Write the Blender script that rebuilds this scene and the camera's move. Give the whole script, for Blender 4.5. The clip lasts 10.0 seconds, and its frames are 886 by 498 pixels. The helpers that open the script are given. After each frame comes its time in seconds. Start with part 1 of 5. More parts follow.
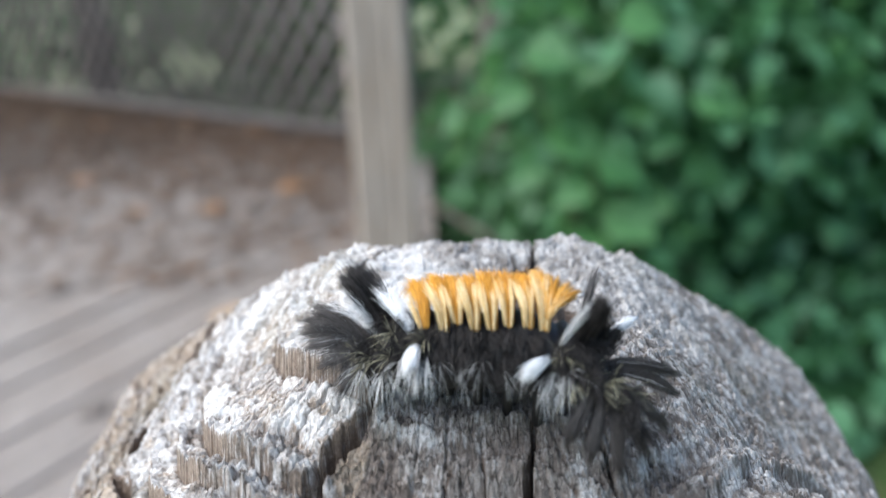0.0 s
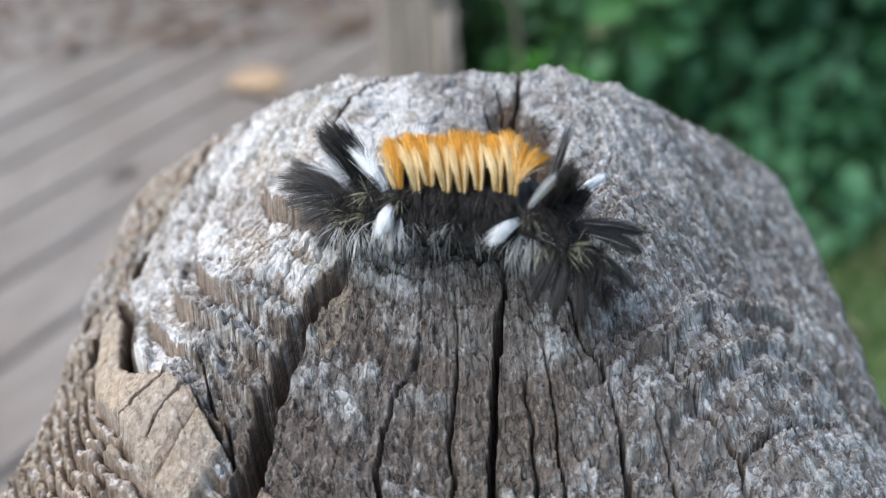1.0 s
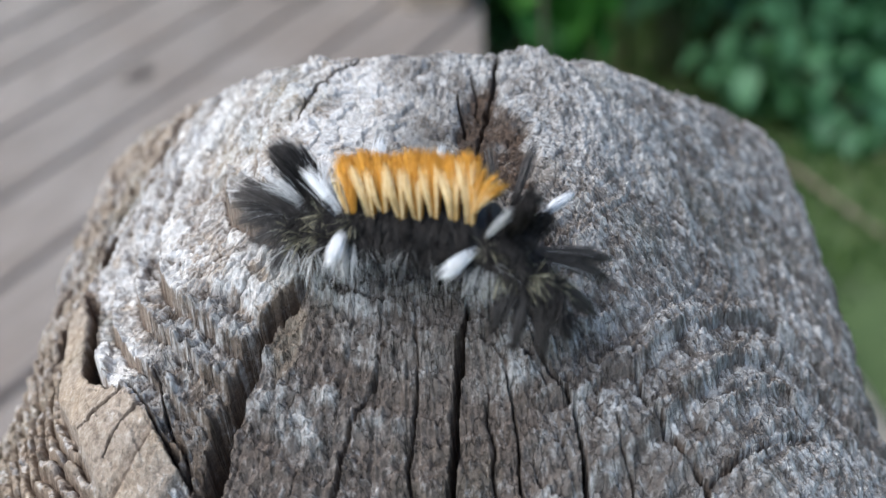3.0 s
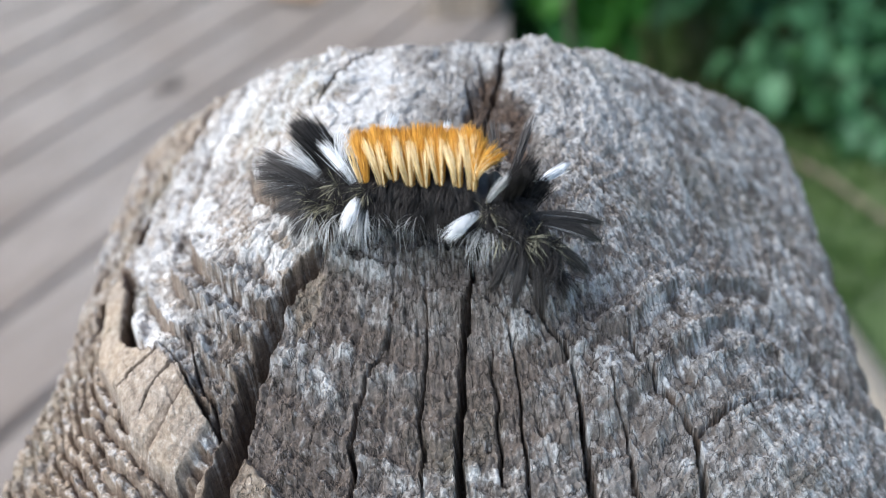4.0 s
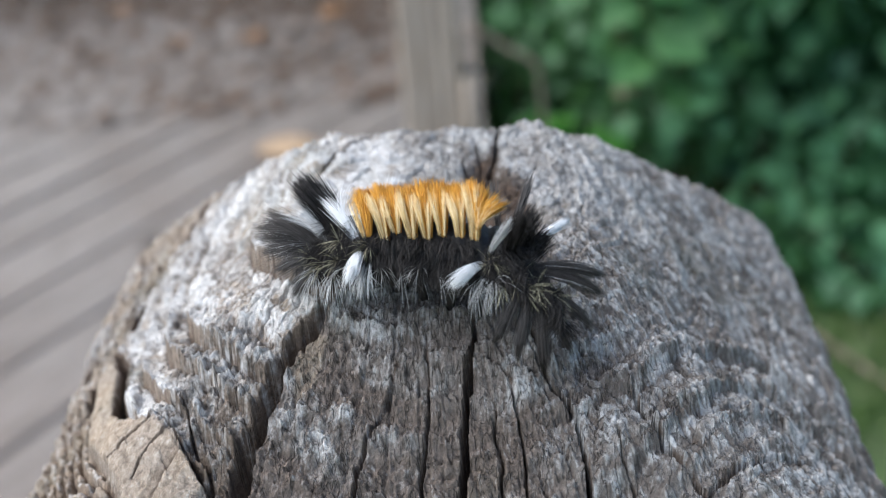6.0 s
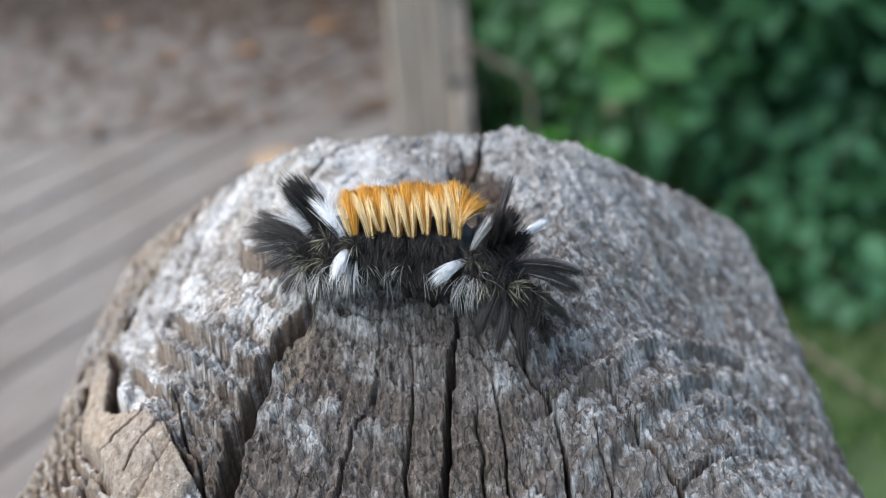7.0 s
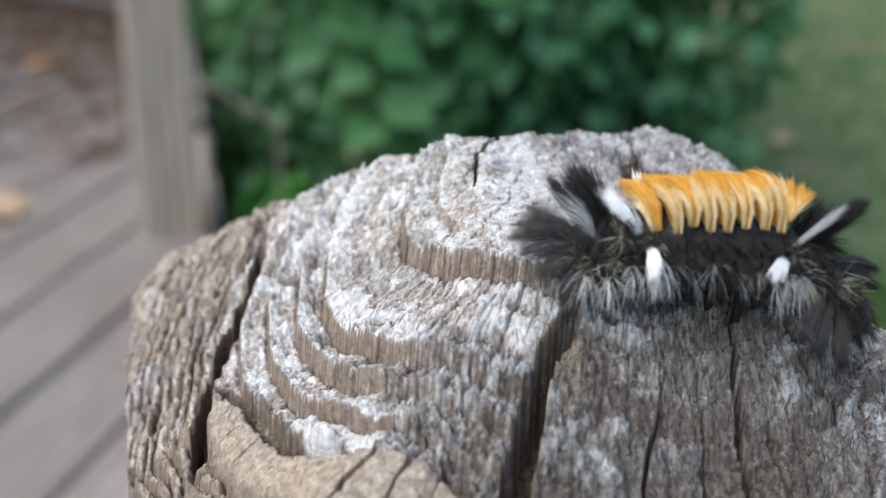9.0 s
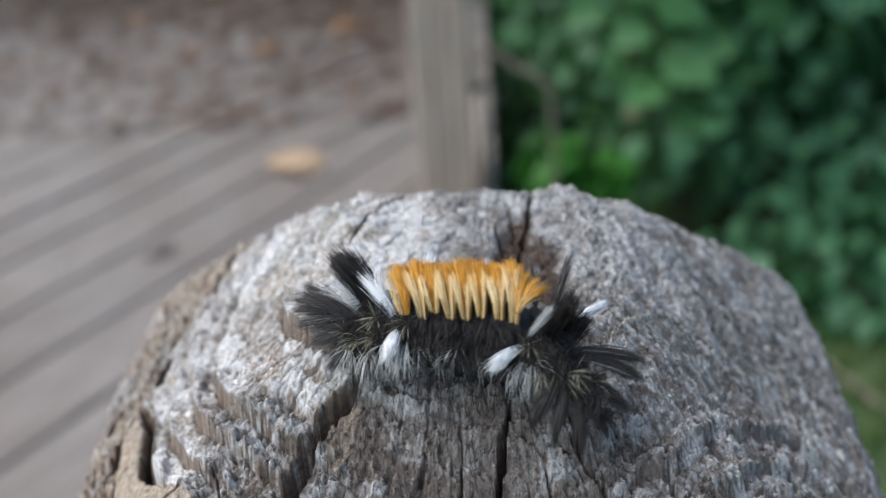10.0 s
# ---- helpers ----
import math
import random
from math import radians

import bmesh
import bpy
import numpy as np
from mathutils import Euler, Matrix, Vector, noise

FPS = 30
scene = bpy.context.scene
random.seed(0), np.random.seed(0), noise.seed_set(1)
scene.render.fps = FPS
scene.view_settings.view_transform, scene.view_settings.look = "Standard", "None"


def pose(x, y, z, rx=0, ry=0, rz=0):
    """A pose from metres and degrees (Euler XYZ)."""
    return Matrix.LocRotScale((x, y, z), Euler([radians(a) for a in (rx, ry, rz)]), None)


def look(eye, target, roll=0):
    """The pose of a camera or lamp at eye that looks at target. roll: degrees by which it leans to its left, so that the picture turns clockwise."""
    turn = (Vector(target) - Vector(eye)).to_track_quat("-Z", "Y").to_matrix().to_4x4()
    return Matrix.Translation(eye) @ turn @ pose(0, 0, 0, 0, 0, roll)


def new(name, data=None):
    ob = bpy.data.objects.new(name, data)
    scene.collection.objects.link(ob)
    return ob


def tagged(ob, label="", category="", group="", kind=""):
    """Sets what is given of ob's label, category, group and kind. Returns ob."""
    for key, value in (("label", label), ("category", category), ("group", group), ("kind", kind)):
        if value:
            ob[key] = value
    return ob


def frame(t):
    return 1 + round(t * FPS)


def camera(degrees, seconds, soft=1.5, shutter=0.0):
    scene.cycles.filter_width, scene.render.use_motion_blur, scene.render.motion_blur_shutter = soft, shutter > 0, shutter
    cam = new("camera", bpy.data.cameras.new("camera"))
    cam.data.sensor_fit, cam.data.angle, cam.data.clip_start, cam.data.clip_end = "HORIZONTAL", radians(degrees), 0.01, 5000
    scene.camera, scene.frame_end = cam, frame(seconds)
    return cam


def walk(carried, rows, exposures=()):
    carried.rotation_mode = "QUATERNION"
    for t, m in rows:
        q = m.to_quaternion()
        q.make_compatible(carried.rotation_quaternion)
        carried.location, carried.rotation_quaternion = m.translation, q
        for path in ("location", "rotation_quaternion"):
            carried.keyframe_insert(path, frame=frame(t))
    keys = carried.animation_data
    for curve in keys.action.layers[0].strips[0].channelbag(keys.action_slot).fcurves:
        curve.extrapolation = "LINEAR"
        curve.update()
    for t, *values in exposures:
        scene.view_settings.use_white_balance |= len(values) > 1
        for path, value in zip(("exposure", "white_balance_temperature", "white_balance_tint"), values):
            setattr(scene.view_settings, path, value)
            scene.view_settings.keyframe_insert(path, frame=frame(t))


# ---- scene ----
# The camera is carried a hand's width before the post top.
cam = camera(48.0, 10.0, soft=1.1, shutter=0.08)
cam.data.dof.use_dof = True
cam.data.dof.focus_distance = 0.0885
cam.data.dof.aperture_fstop = 21.0
PATH = [
    (0, -0.00306, -0.09302, 0.63252, 73.835, 2.885, -0.524),
    (0.3, -0.00195, -0.09165, 0.63251, 67.840, 2.361, 0.763),
    (0.5, -0.00337, -0.09344, 0.63512, 67.196, 2.829, -0.117),
    (1, 0.00118, -0.09194, 0.64074, 60.078, 3.251, 0.569),
    (1.5, 0.00595, -0.09289, 0.64771, 58.234, 3.730, 1.254),
    (2, 0.00640, -0.09380, 0.64611, 57.469, 3.739, 1.524),
    (2.2, 0.00658, -0.09225, 0.64513, 57.030, 3.620, 1.315),
    (3.3, 0.00682, -0.08193, 0.64781, 53.164, 4.145, 2.114),
    (3.5, 0.00753, -0.08301, 0.64743, 52.911, 4.219, 2.701),
    (4, 0.00896, -0.09101, 0.64824, 54.753, 5.193, 2.784),
    (4.5, 0.00902, -0.09864, 0.64668, 61.801, 5.557, 2.342),
    (5, 0.00707, -0.09501, 0.64216, 62.771, 5.211, 2.177),
    (5.5, 0.00779, -0.09489, 0.64053, 63.656, 4.945, 1.870),
    (5.7, 0.00706, -0.09519, 0.64081, 63.721, 5.024, 1.783),
    (6.8, 0.00653, -0.09882, 0.64075, 64.432, 4.455, 1.478),
    (7, 0.00750, -0.09946, 0.64086, 64.602, 4.546, 1.328),
    (7.5, 0.00207, -0.09717, 0.64170, 64.395, 3.762, 1.074),
    (8, -0.01612, -0.09078, 0.64328, 64.826, 1.780, -6.162),
    (8.2, -0.02246, -0.08886, 0.63941, 64.537, 1.047, -9.170),
    (8.5, -0.03480, -0.08753, 0.63820, 65.824, -0.145, -12.537),
    (8.8, -0.03890, -0.08446, 0.63457, 66.581, -0.915, -12.936),
    (9, -0.03884, -0.08467, 0.63284, 66.970, -1.345, -13.570),
    (9.5, -0.02761, -0.08622, 0.63623, 67.592, -1.896, -10.633),
    (9.7, -0.01918, -0.09010, 0.63794, 66.897, -0.623, -5.395),
    (10, 0.00414, -0.09308, 0.64579, 64.682, 3.802, 2.616),
]
walk(cam, [(t, pose(x, y, z, rx, ry, rz)) for t, x, y, z, rx, ry, rz in PATH],
     exposures=[(0, 1.20), (0.5, 1.04), (1.0, 0.92), (2.0, 0.87), (3.5, 0.82), (3.8, 1.02), (4.1, 1.09), (4.7, 0.92), (6.0, 0.87), (8.2, 0.88), (9.0, 0.78), (9.5, 0.65), (10.0, 0.63)])

# ---- light: an overcast sky over a clearing ----
world = bpy.data.worlds.new("world")
scene.world = world
world.use_nodes = True
sky = world.node_tree.nodes.new("ShaderNodeTexSky")
sky.sky_type, sky.sun_disc = "NISHITA", False
sky.sun_elevation, sky.sun_rotation = radians(50), radians(-60)
sky.air_density, sky.dust_density = 1.0, 4.0
back = world.node_tree.nodes["Background"]
back.inputs["Strength"].default_value = 0.15
world.node_tree.links.new(sky.outputs[0], back.inputs[0])
sun_data = bpy.data.lights.new("sun", "SUN")
sun_data.energy, sun_data.angle, sun_data.color = 2.2, radians(48), (1.0, 0.985, 0.965)
sun = new("sun", sun_data)
sun.matrix_world = look((-2.4, -1.7, 4.6), (0, 0, 0.7))
scene.view_settings.use_white_balance = True
scene.view_settings.white_balance_temperature, scene.view_settings.white_balance_tint = 6010, 7


# ---- building helpers ----
MM = 0.001
TOP = Vector((0.0, 0.0, 0.60))


def part(name, bm, material, parent, label=""):
    """One mesh object under a thing or a part."""
    me = bpy.data.meshes.new(name)
    bm.to_mesh(me)
    bm.free()
    return part_of(name, me, material, parent, label)


def part_of(name, me, material, parent, label="", smooth=True):
    if material and not me.materials:
        me.materials.append(material)
    if smooth:
        me.shade_smooth()
    ob = new(name, me)
    ob.parent = parent
    return tagged(ob, label) if label else ob


def empty(name, place, label, category, group="", kind=""):
    ob = new(name)
    ob.location = place
    return tagged(ob, label, category, group, kind)


def mesh_from(name, verts, faces, material=None):
    me = bpy.data.meshes.new(name)
    me.from_pydata([tuple(v) for v in verts], [], [tuple(f) for f in faces])
    if material:
        me.materials.append(material)
    me.update()
    return me


def tube(points, radii, sides=7):
    """Verts and faces of a tapered, closed tube along a line of points."""
    pts = [Vector(p) for p in points]
    verts, faces = [], []
    for i, p in enumerate(pts):
        d = (pts[min(i + 1, len(pts) - 1)] - pts[max(i - 1, 0)]).normalized()
        side = d.cross(Vector((0.31, 0.2, 0.93)))
        if side.length < 1e-3:
            side = d.cross(Vector((1, 0, 0)))
        side.normalize()
        up = d.cross(side)
        for k in range(sides):
            a = 2 * math.pi * k / sides
            verts.append(p + (side * math.cos(a) + up * math.sin(a)) * radii[i])
    for i in range(len(pts) - 1):
        for k in range(sides):
            a, b = i * sides + k, i * sides + (k + 1) % sides
            faces.append((a, b, b + sides, a + sides))
    faces.append(tuple(range(sides - 1, -1, -1)))
    faces.append(tuple(range((len(pts) - 1) * sides, len(pts) * sides)))
    return verts, faces


TABLE = np.random.RandomState(7).rand(512, 512)


def grid_noise(x, y, seed=0):
    """Smooth value noise from 0 to 1 over arrays."""
    xi, yi = np.floor(x).astype(int), np.floor(y).astype(int)
    fx, fy = x - xi, y - yi
    fx, fy = fx * fx * (3 - 2 * fx), fy * fy * (3 - 2 * fy)
    xi, yi = xi + seed * 37, yi + seed * 91
    a, b = TABLE[xi % 512, yi % 512], TABLE[(xi + 1) % 512, yi % 512]
    c, d = TABLE[xi % 512, (yi + 1) % 512], TABLE[(xi + 1) % 512, (yi + 1) % 512]
    return (a * (1 - fx) + b * fx) * (1 - fy) + (c * (1 - fx) + d * fx) * fy


def fbm(x, y, seed=0, octaves=4):
    total, gain = 0.0, 0.5
    for k in range(octaves):
        total = total + gain * grid_noise(x * 2 ** k, y * 2 ** k, seed + k)
        gain *= 0.5
    return total / (1 - 0.5 ** octaves)


def cells(x, y, seed=0):
    """Uneven cells over arrays: each cell's own value, and the distance to its edge."""
    xi, yi = np.floor(x).astype(int), np.floor(y).astype(int)
    near, second, value = np.full(x.shape, 9.0), np.full(x.shape, 9.0), np.zeros(x.shape)
    for i in (-1, 0, 1):
        for j in (-1, 0, 1):
            a, b = xi + i, yi + j
            px, py = TABLE[(a + seed * 37) % 512, (b + seed * 91) % 512], TABLE[(a + seed * 53 + 101) % 512, (b + seed * 29 + 57) % 512]
            d = np.hypot(a + px - x, b + py - y)
            first = d < near
            second = np.where(first, near, np.minimum(second, d))
            value = np.where(first, TABLE[(a * 7 + seed) % 512, (b * 13 + seed) % 512], value)
            near = np.minimum(near, d)
    return value, second - near


def smooth(lo, hi, x):
    t = np.clip((x - lo) / (hi - lo), 0, 1)
    return t * t * (3 - 2 * t)


# ---- materials ----
def material(name):
    m = bpy.data.materials.new(name)
    m.use_nodes = True
    return m, m.node_tree, m.node_tree.nodes["Principled BSDF"]


def coords(nt, output="Object", scale=(1, 1, 1), turn=(0, 0, 0)):
    c = nt.nodes.new("ShaderNodeTexCoord")
    mp = nt.nodes.new("ShaderNodeMapping")
    mp.inputs["Scale"].default_value = scale
    mp.inputs["Rotation"].default_value = turn
    nt.links.new(c.outputs[output], mp.inputs["Vector"])
    return mp.outputs["Vector"]


def noise_tex(nt, vector, scale, detail=4.0, rough=0.6, distort=0.0):
    n = nt.nodes.new("ShaderNodeTexNoise")
    n.inputs["Scale"].default_value = scale
    n.inputs["Detail"].default_value = detail
    n.inputs["Roughness"].default_value = rough
    n.inputs["Distortion"].default_value = distort
    if vector:
        nt.links.new(vector, n.inputs["Vector"])
    return n.outputs["Fac"]


def ramp(nt, fac, stops):
    r = nt.nodes.new("ShaderNodeValToRGB")
    el = r.color_ramp.elements
    while len(el) < len(stops):
        el.new(0.5)
    for e, (at, colour) in zip(el, stops):
        e.position = at
        e.color = (*colour, 1) if len(colour) == 3 else colour
    nt.links.new(fac, r.inputs["Fac"])
    return r.outputs["Color"]


def mix(nt, fac, a, b, blend="MIX"):
    n = nt.nodes.new("ShaderNodeMix")
    n.data_type, n.blend_type = "RGBA", blend
    for socket, value in ((n.inputs[0], fac), (n.inputs[6], a), (n.inputs[7], b)):
        if isinstance(value, (int, float)):
            socket.default_value = value
        elif isinstance(value, tuple):
            socket.default_value = (*value, 1)
        else:
            nt.links.new(value, socket)
    return n.outputs[2]


def attribute(nt, name):
    n = nt.nodes.new("ShaderNodeAttribute")
    n.attribute_name = name
    return n.outputs["Fac"]


def math_node(nt, op, a, b):
    n = nt.nodes.new("ShaderNodeMath")
    n.operation = op
    for socket, value in ((n.inputs[0], a), (n.inputs[1], b)):
        if isinstance(value, (int, float)):
            socket.default_value = value
        else:
            nt.links.new(value, socket)
    return n.outputs[0]


def bump(nt, bsdf, height, strength, distance):
    b = nt.nodes.new("ShaderNodeBump")
    b.inputs["Strength"].default_value = strength
    b.inputs["Distance"].default_value = distance
    nt.links.new(height, b.inputs["Height"])
    nt.links.new(b.outputs["Normal"], bsdf.inputs["Normal"])


def thin_lines(nt, vector, scale, width, distort=1.2, detail=3.0):
    """A net of fine dark checks: the places where a noise crosses its middle."""
    n = noise_tex(nt, vector, scale, detail, 0.55, distort)
    off = math_node(nt, "ABSOLUTE", math_node(nt, "SUBTRACT", n, 0.5), 0)
    return ramp(nt, off, [(0.0, (1, 1, 1)), (width, (0, 0, 0))])


def weathered_top():
    """Silvered, cracked end grain: grey brown, with bleached and lichen-pale spots, some fresh tan wood, and painted-in
    glare and shade.
    """
    m, nt, bsdf = material("weathered_end_grain")
    v = coords(nt)
    join = nt.nodes.new("ShaderNodeCombineXYZ")
    nt.links.new(attribute(nt, "arc"), join.inputs[0])
    nt.links.new(math_node(nt, "MULTIPLY", attribute(nt, "reach"), 0.8), join.inputs[1])
    along = join.outputs[0]
    front = math_node(nt, "SUBTRACT", 1.0, attribute(nt, "left"))
    fine = noise_tex(nt, v, 1500, 6, 0.72)
    fibre = noise_tex(nt, along, 2.3, 6, 0.70, 0.4)
    grain = math_node(nt, "ADD", math_node(nt, "MULTIPLY", fibre, 0.45), math_node(nt, "MULTIPLY", fine, 0.55))
    broad = noise_tex(nt, v, 110, 4, 0.6)
    col = ramp(nt, broad, [(0.3, (0.165, 0.140, 0.122)), (0.5, (0.27, 0.239, 0.214)), (0.72, (0.385, 0.350, 0.322))])
    patch = noise_tex(nt, v, 260, 5, 0.62, 0.6)
    col = mix(nt, math_node(nt, "MULTIPLY", attribute(nt, "calm"), 0.55), col, ramp(nt, patch, [(0.34, (0.125, 0.116, 0.105)), (0.5, (0.265, 0.246, 0.226)), (0.64, (0.43, 0.408, 0.385))]))
    col = mix(nt, math_node(nt, "SUBTRACT", 0.6, math_node(nt, "MULTIPLY", attribute(nt, "calm"), 0.33)), col, ramp(nt, grain, [(0.37, (0.066, 0.051, 0.042)), (0.49, (0.262, 0.230, 0.204)), (0.62, (0.50, 0.462, 0.43))]))
    col = mix(nt, attribute(nt, "tan"), col, ramp(nt, grain, [(0.38, (0.23, 0.165, 0.110)), (0.5, (0.39, 0.300, 0.212)), (0.62, (0.57, 0.465, 0.355))]))
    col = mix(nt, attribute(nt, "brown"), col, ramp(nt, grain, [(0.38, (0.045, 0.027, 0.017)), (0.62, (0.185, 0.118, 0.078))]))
    spots = noise_tex(nt, v, 620, 6, 0.72, 0.3)
    mixed = math_node(nt, "ADD", math_node(nt, "MULTIPLY", spots, 0.5), math_node(nt, "MULTIPLY", fibre, 0.5))
    pale = ramp(nt, math_node(nt, "ADD", math_node(nt, "MULTIPLY", attribute(nt, "pale"), 0.36), mixed), [(0.56, (0, 0, 0)), (0.80, (1, 1, 1))])
    col = mix(nt, pale, col, ramp(nt, grain, [(0.38, (0.40, 0.365, 0.335)), (0.60, (0.78, 0.765, 0.745))]))
    green = math_node(nt, "MULTIPLY", ramp(nt, noise_tex(nt, v, 60, 3), [(0.54, (0, 0, 0)), (0.70, (1, 1, 1))]), 0.25)
    col = mix(nt, green, col, (0.12, 0.135, 0.075))
    net = math_node(nt, "MULTIPLY", thin_lines(nt, along, 0.62, 0.018, 0.15, 5.0), front)
    net = math_node(nt, "MAXIMUM", net, math_node(nt, "MULTIPLY", thin_lines(nt, v, 300, 0.012, 0.2, 6.0), 0.25))
    col = mix(nt, math_node(nt, "MULTIPLY", net, 0.5), col, (0.045, 0.034, 0.027))
    nt.links.new(col, bsdf.inputs["Base Color"])
    nt.links.new(ramp(nt, attribute(nt, "left"), [(0.0, (0.66, 0.66, 0.66)), (1.0, (0.46, 0.46, 0.46))]), bsdf.inputs["Roughness"])
    bsdf.inputs["Specular IOR Level"].default_value = 0.35
    relief = math_node(nt, "ADD", math_node(nt, "MULTIPLY", grain, 1.8), math_node(nt, "MULTIPLY", noise_tex(nt, v, 2600, 7, 0.8), 0.5))
    relief = math_node(nt, "SUBTRACT", relief, math_node(nt, "MULTIPLY", net, 0.9))
    relief = math_node(nt, "MULTIPLY", relief, math_node(nt, "SUBTRACT", 1.0, math_node(nt, "MULTIPLY", attribute(nt, "left"), 0.5)))
    bump(nt, bsdf, relief, 1.0, 0.0006)
    return m


def weathered_plank(name, tints, along=(1, 14, 14), scale=9.0, rough=0.75):
    """Old grey outdoor timber, its grain drawn out along x."""
    m, nt, bsdf = material(name)
    v = coords(nt, "Object", along)
    info = nt.nodes.new("ShaderNodeObjectInfo")
    off = nt.nodes.new("ShaderNodeVectorMath")
    off.operation = "ADD"
    nt.links.new(v, off.inputs[0])
    nt.links.new(math_node(nt, "MULTIPLY", info.outputs["Random"], 37.0), off.inputs[1])
    grain = noise_tex(nt, off.outputs[0], scale, 6, 0.62, 0.4)
    stain = noise_tex(nt, coords(nt), 2.6, 4, 0.6)
    col = ramp(nt, grain, [(0.30, tints[0]), (0.5, tints[1]), (0.72, tints[2])])
    col = mix(nt, ramp(nt, stain, [(0.42, (0, 0, 0)), (0.66, (0.55, 0.55, 0.55))]), col, tints[3])
    tone = nt.nodes.new("ShaderNodeHueSaturation")
    nt.links.new(col, tone.inputs["Color"])
    nt.links.new(math_node(nt, "ADD", math_node(nt, "MULTIPLY", info.outputs["Random"], 0.26), 0.87), tone.inputs["Value"])
    nt.links.new(tone.outputs["Color"], bsdf.inputs["Base Color"])
    bsdf.inputs["Roughness"].default_value = rough
    bump(nt, bsdf, grain, 0.5, 0.004)
    return m


def leaf_material(name, dark, light):
    """A leaf blade that lets some light through, each leaf of its own tone."""
    m, nt, bsdf = material(name)
    geo = nt.nodes.new("ShaderNodeNewGeometry")
    info = nt.nodes.new("ShaderNodeObjectInfo")
    pick = math_node(nt, "FRACT", math_node(nt, "ADD", geo.outputs["Random Per Island"], info.outputs["Random"]), 0)
    col = ramp(nt, pick, [(0.0, dark), (0.6, tuple(0.5 * (a + b) for a, b in zip(dark, light))), (1.0, light)])
    veins = noise_tex(nt, coords(nt), 45, 3)
    col = mix(nt, math_node(nt, "MULTIPLY", veins, 0.5), col, tuple(0.7 * c for c in dark))
    nt.links.new(col, bsdf.inputs["Base Color"])
    bsdf.inputs["Roughness"].default_value = 0.5
    tr = nt.nodes.new("ShaderNodeBsdfTranslucent")
    nt.links.new(mix(nt, 0.5, col, (0.12, 0.29, 0.06)), tr.inputs["Color"])
    both = nt.nodes.new("ShaderNodeMixShader")
    both.inputs[0].default_value = 0.45
    nt.links.new(bsdf.outputs[0], both.inputs[1])
    nt.links.new(tr.outputs[0], both.inputs[2])
    nt.links.new(both.outputs[0], nt.nodes["Material Output"].inputs["Surface"])
    return m


def hair_material(name, dark, light, gloss=0.45):
    """Bristles; each strand has its own tone between two colours."""
    m, nt, bsdf = material(name)
    geo = nt.nodes.new("ShaderNodeNewGeometry")
    col = ramp(nt, geo.outputs["Random Per Island"], [(0.0, dark), (1.0, light)])
    nt.links.new(col, bsdf.inputs["Base Color"])
    bsdf.inputs["Roughness"].default_value = gloss
    bsdf.inputs["Specular IOR Level"].default_value = 0.35 if light[0] > 0.1 else 0.05
    return m


def rough_material(name, stops, scale, rough=0.9, bump_height=0.0, detail=5.0):
    m, nt, bsdf = material(name)
    v = coords(nt)
    n = noise_tex(nt, v, scale, detail, 0.65)
    nt.links.new(ramp(nt, n, stops), bsdf.inputs["Base Color"])
    bsdf.inputs["Roughness"].default_value = rough
    if bump_height:
        bump(nt, bsdf, noise_tex(nt, v, scale * 3, 4), 0.7, bump_height)
    return m


END_GRAIN = weathered_top()
DECK_WOOD = weathered_plank("deck_wood", [(0.125, 0.103, 0.088), (0.215, 0.186, 0.166), (0.305, 0.272, 0.248), (0.135, 0.098, 0.075)])
POST_WOOD = weathered_plank("post_wood", [(0.20, 0.16, 0.122), (0.32, 0.265, 0.21), (0.41, 0.352, 0.29), (0.33, 0.24, 0.155)], (16, 16, 1))
LATTICE_WOOD = weathered_plank("lattice_wood", [(0.12, 0.10, 0.09), (0.20, 0.172, 0.16), (0.27, 0.24, 0.225), (0.15, 0.12, 0.105)])
RAIL_WOOD = weathered_plank("rail_wood", [(0.09, 0.072, 0.062), (0.14, 0.116, 0.102), (0.19, 0.16, 0.14), (0.11, 0.085, 0.07)])
BUSH_LEAF = leaf_material("bush_leaf", (0.070, 0.182, 0.085), (0.185, 0.415, 0.185))
DARK_LEAF = leaf_material("dark_leaf", (0.066, 0.16, 0.074), (0.15, 0.32, 0.13))
BRIGHT_LEAF = leaf_material("bright_leaf", (0.10, 0.32, 0.045), (0.17, 0.46, 0.075))
LIGHT_LEAF = leaf_material("light_leaf", (0.085, 0.24, 0.075), (0.19, 0.42, 0.14))
FAR_LEAF = leaf_material("far_leaf", (0.10, 0.28, 0.045), (0.20, 0.48, 0.10))
DEAD_LEAF = rough_material("dead_leaf", [(0.3, (0.22, 0.10, 0.045)), (0.7, (0.46, 0.26, 0.13))], 60)
STRAW_LEAF = rough_material("straw_leaf", [(0.3, (0.32, 0.205, 0.12)), (0.7, (0.50, 0.36, 0.235))], 40)
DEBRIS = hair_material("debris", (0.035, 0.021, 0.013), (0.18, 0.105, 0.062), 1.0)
BARK = rough_material("bark", [(0.3, (0.055, 0.045, 0.038)), (0.7, (0.17, 0.14, 0.12))], 22, 0.95, 0.01)
TWIG = rough_material("twig", [(0.3, (0.15, 0.11, 0.08)), (0.7, (0.30, 0.235, 0.18))], 90)
STEM = rough_material("stem", [(0.3, (0.05, 0.075, 0.025)), (0.7, (0.12, 0.13, 0.06))], 60)
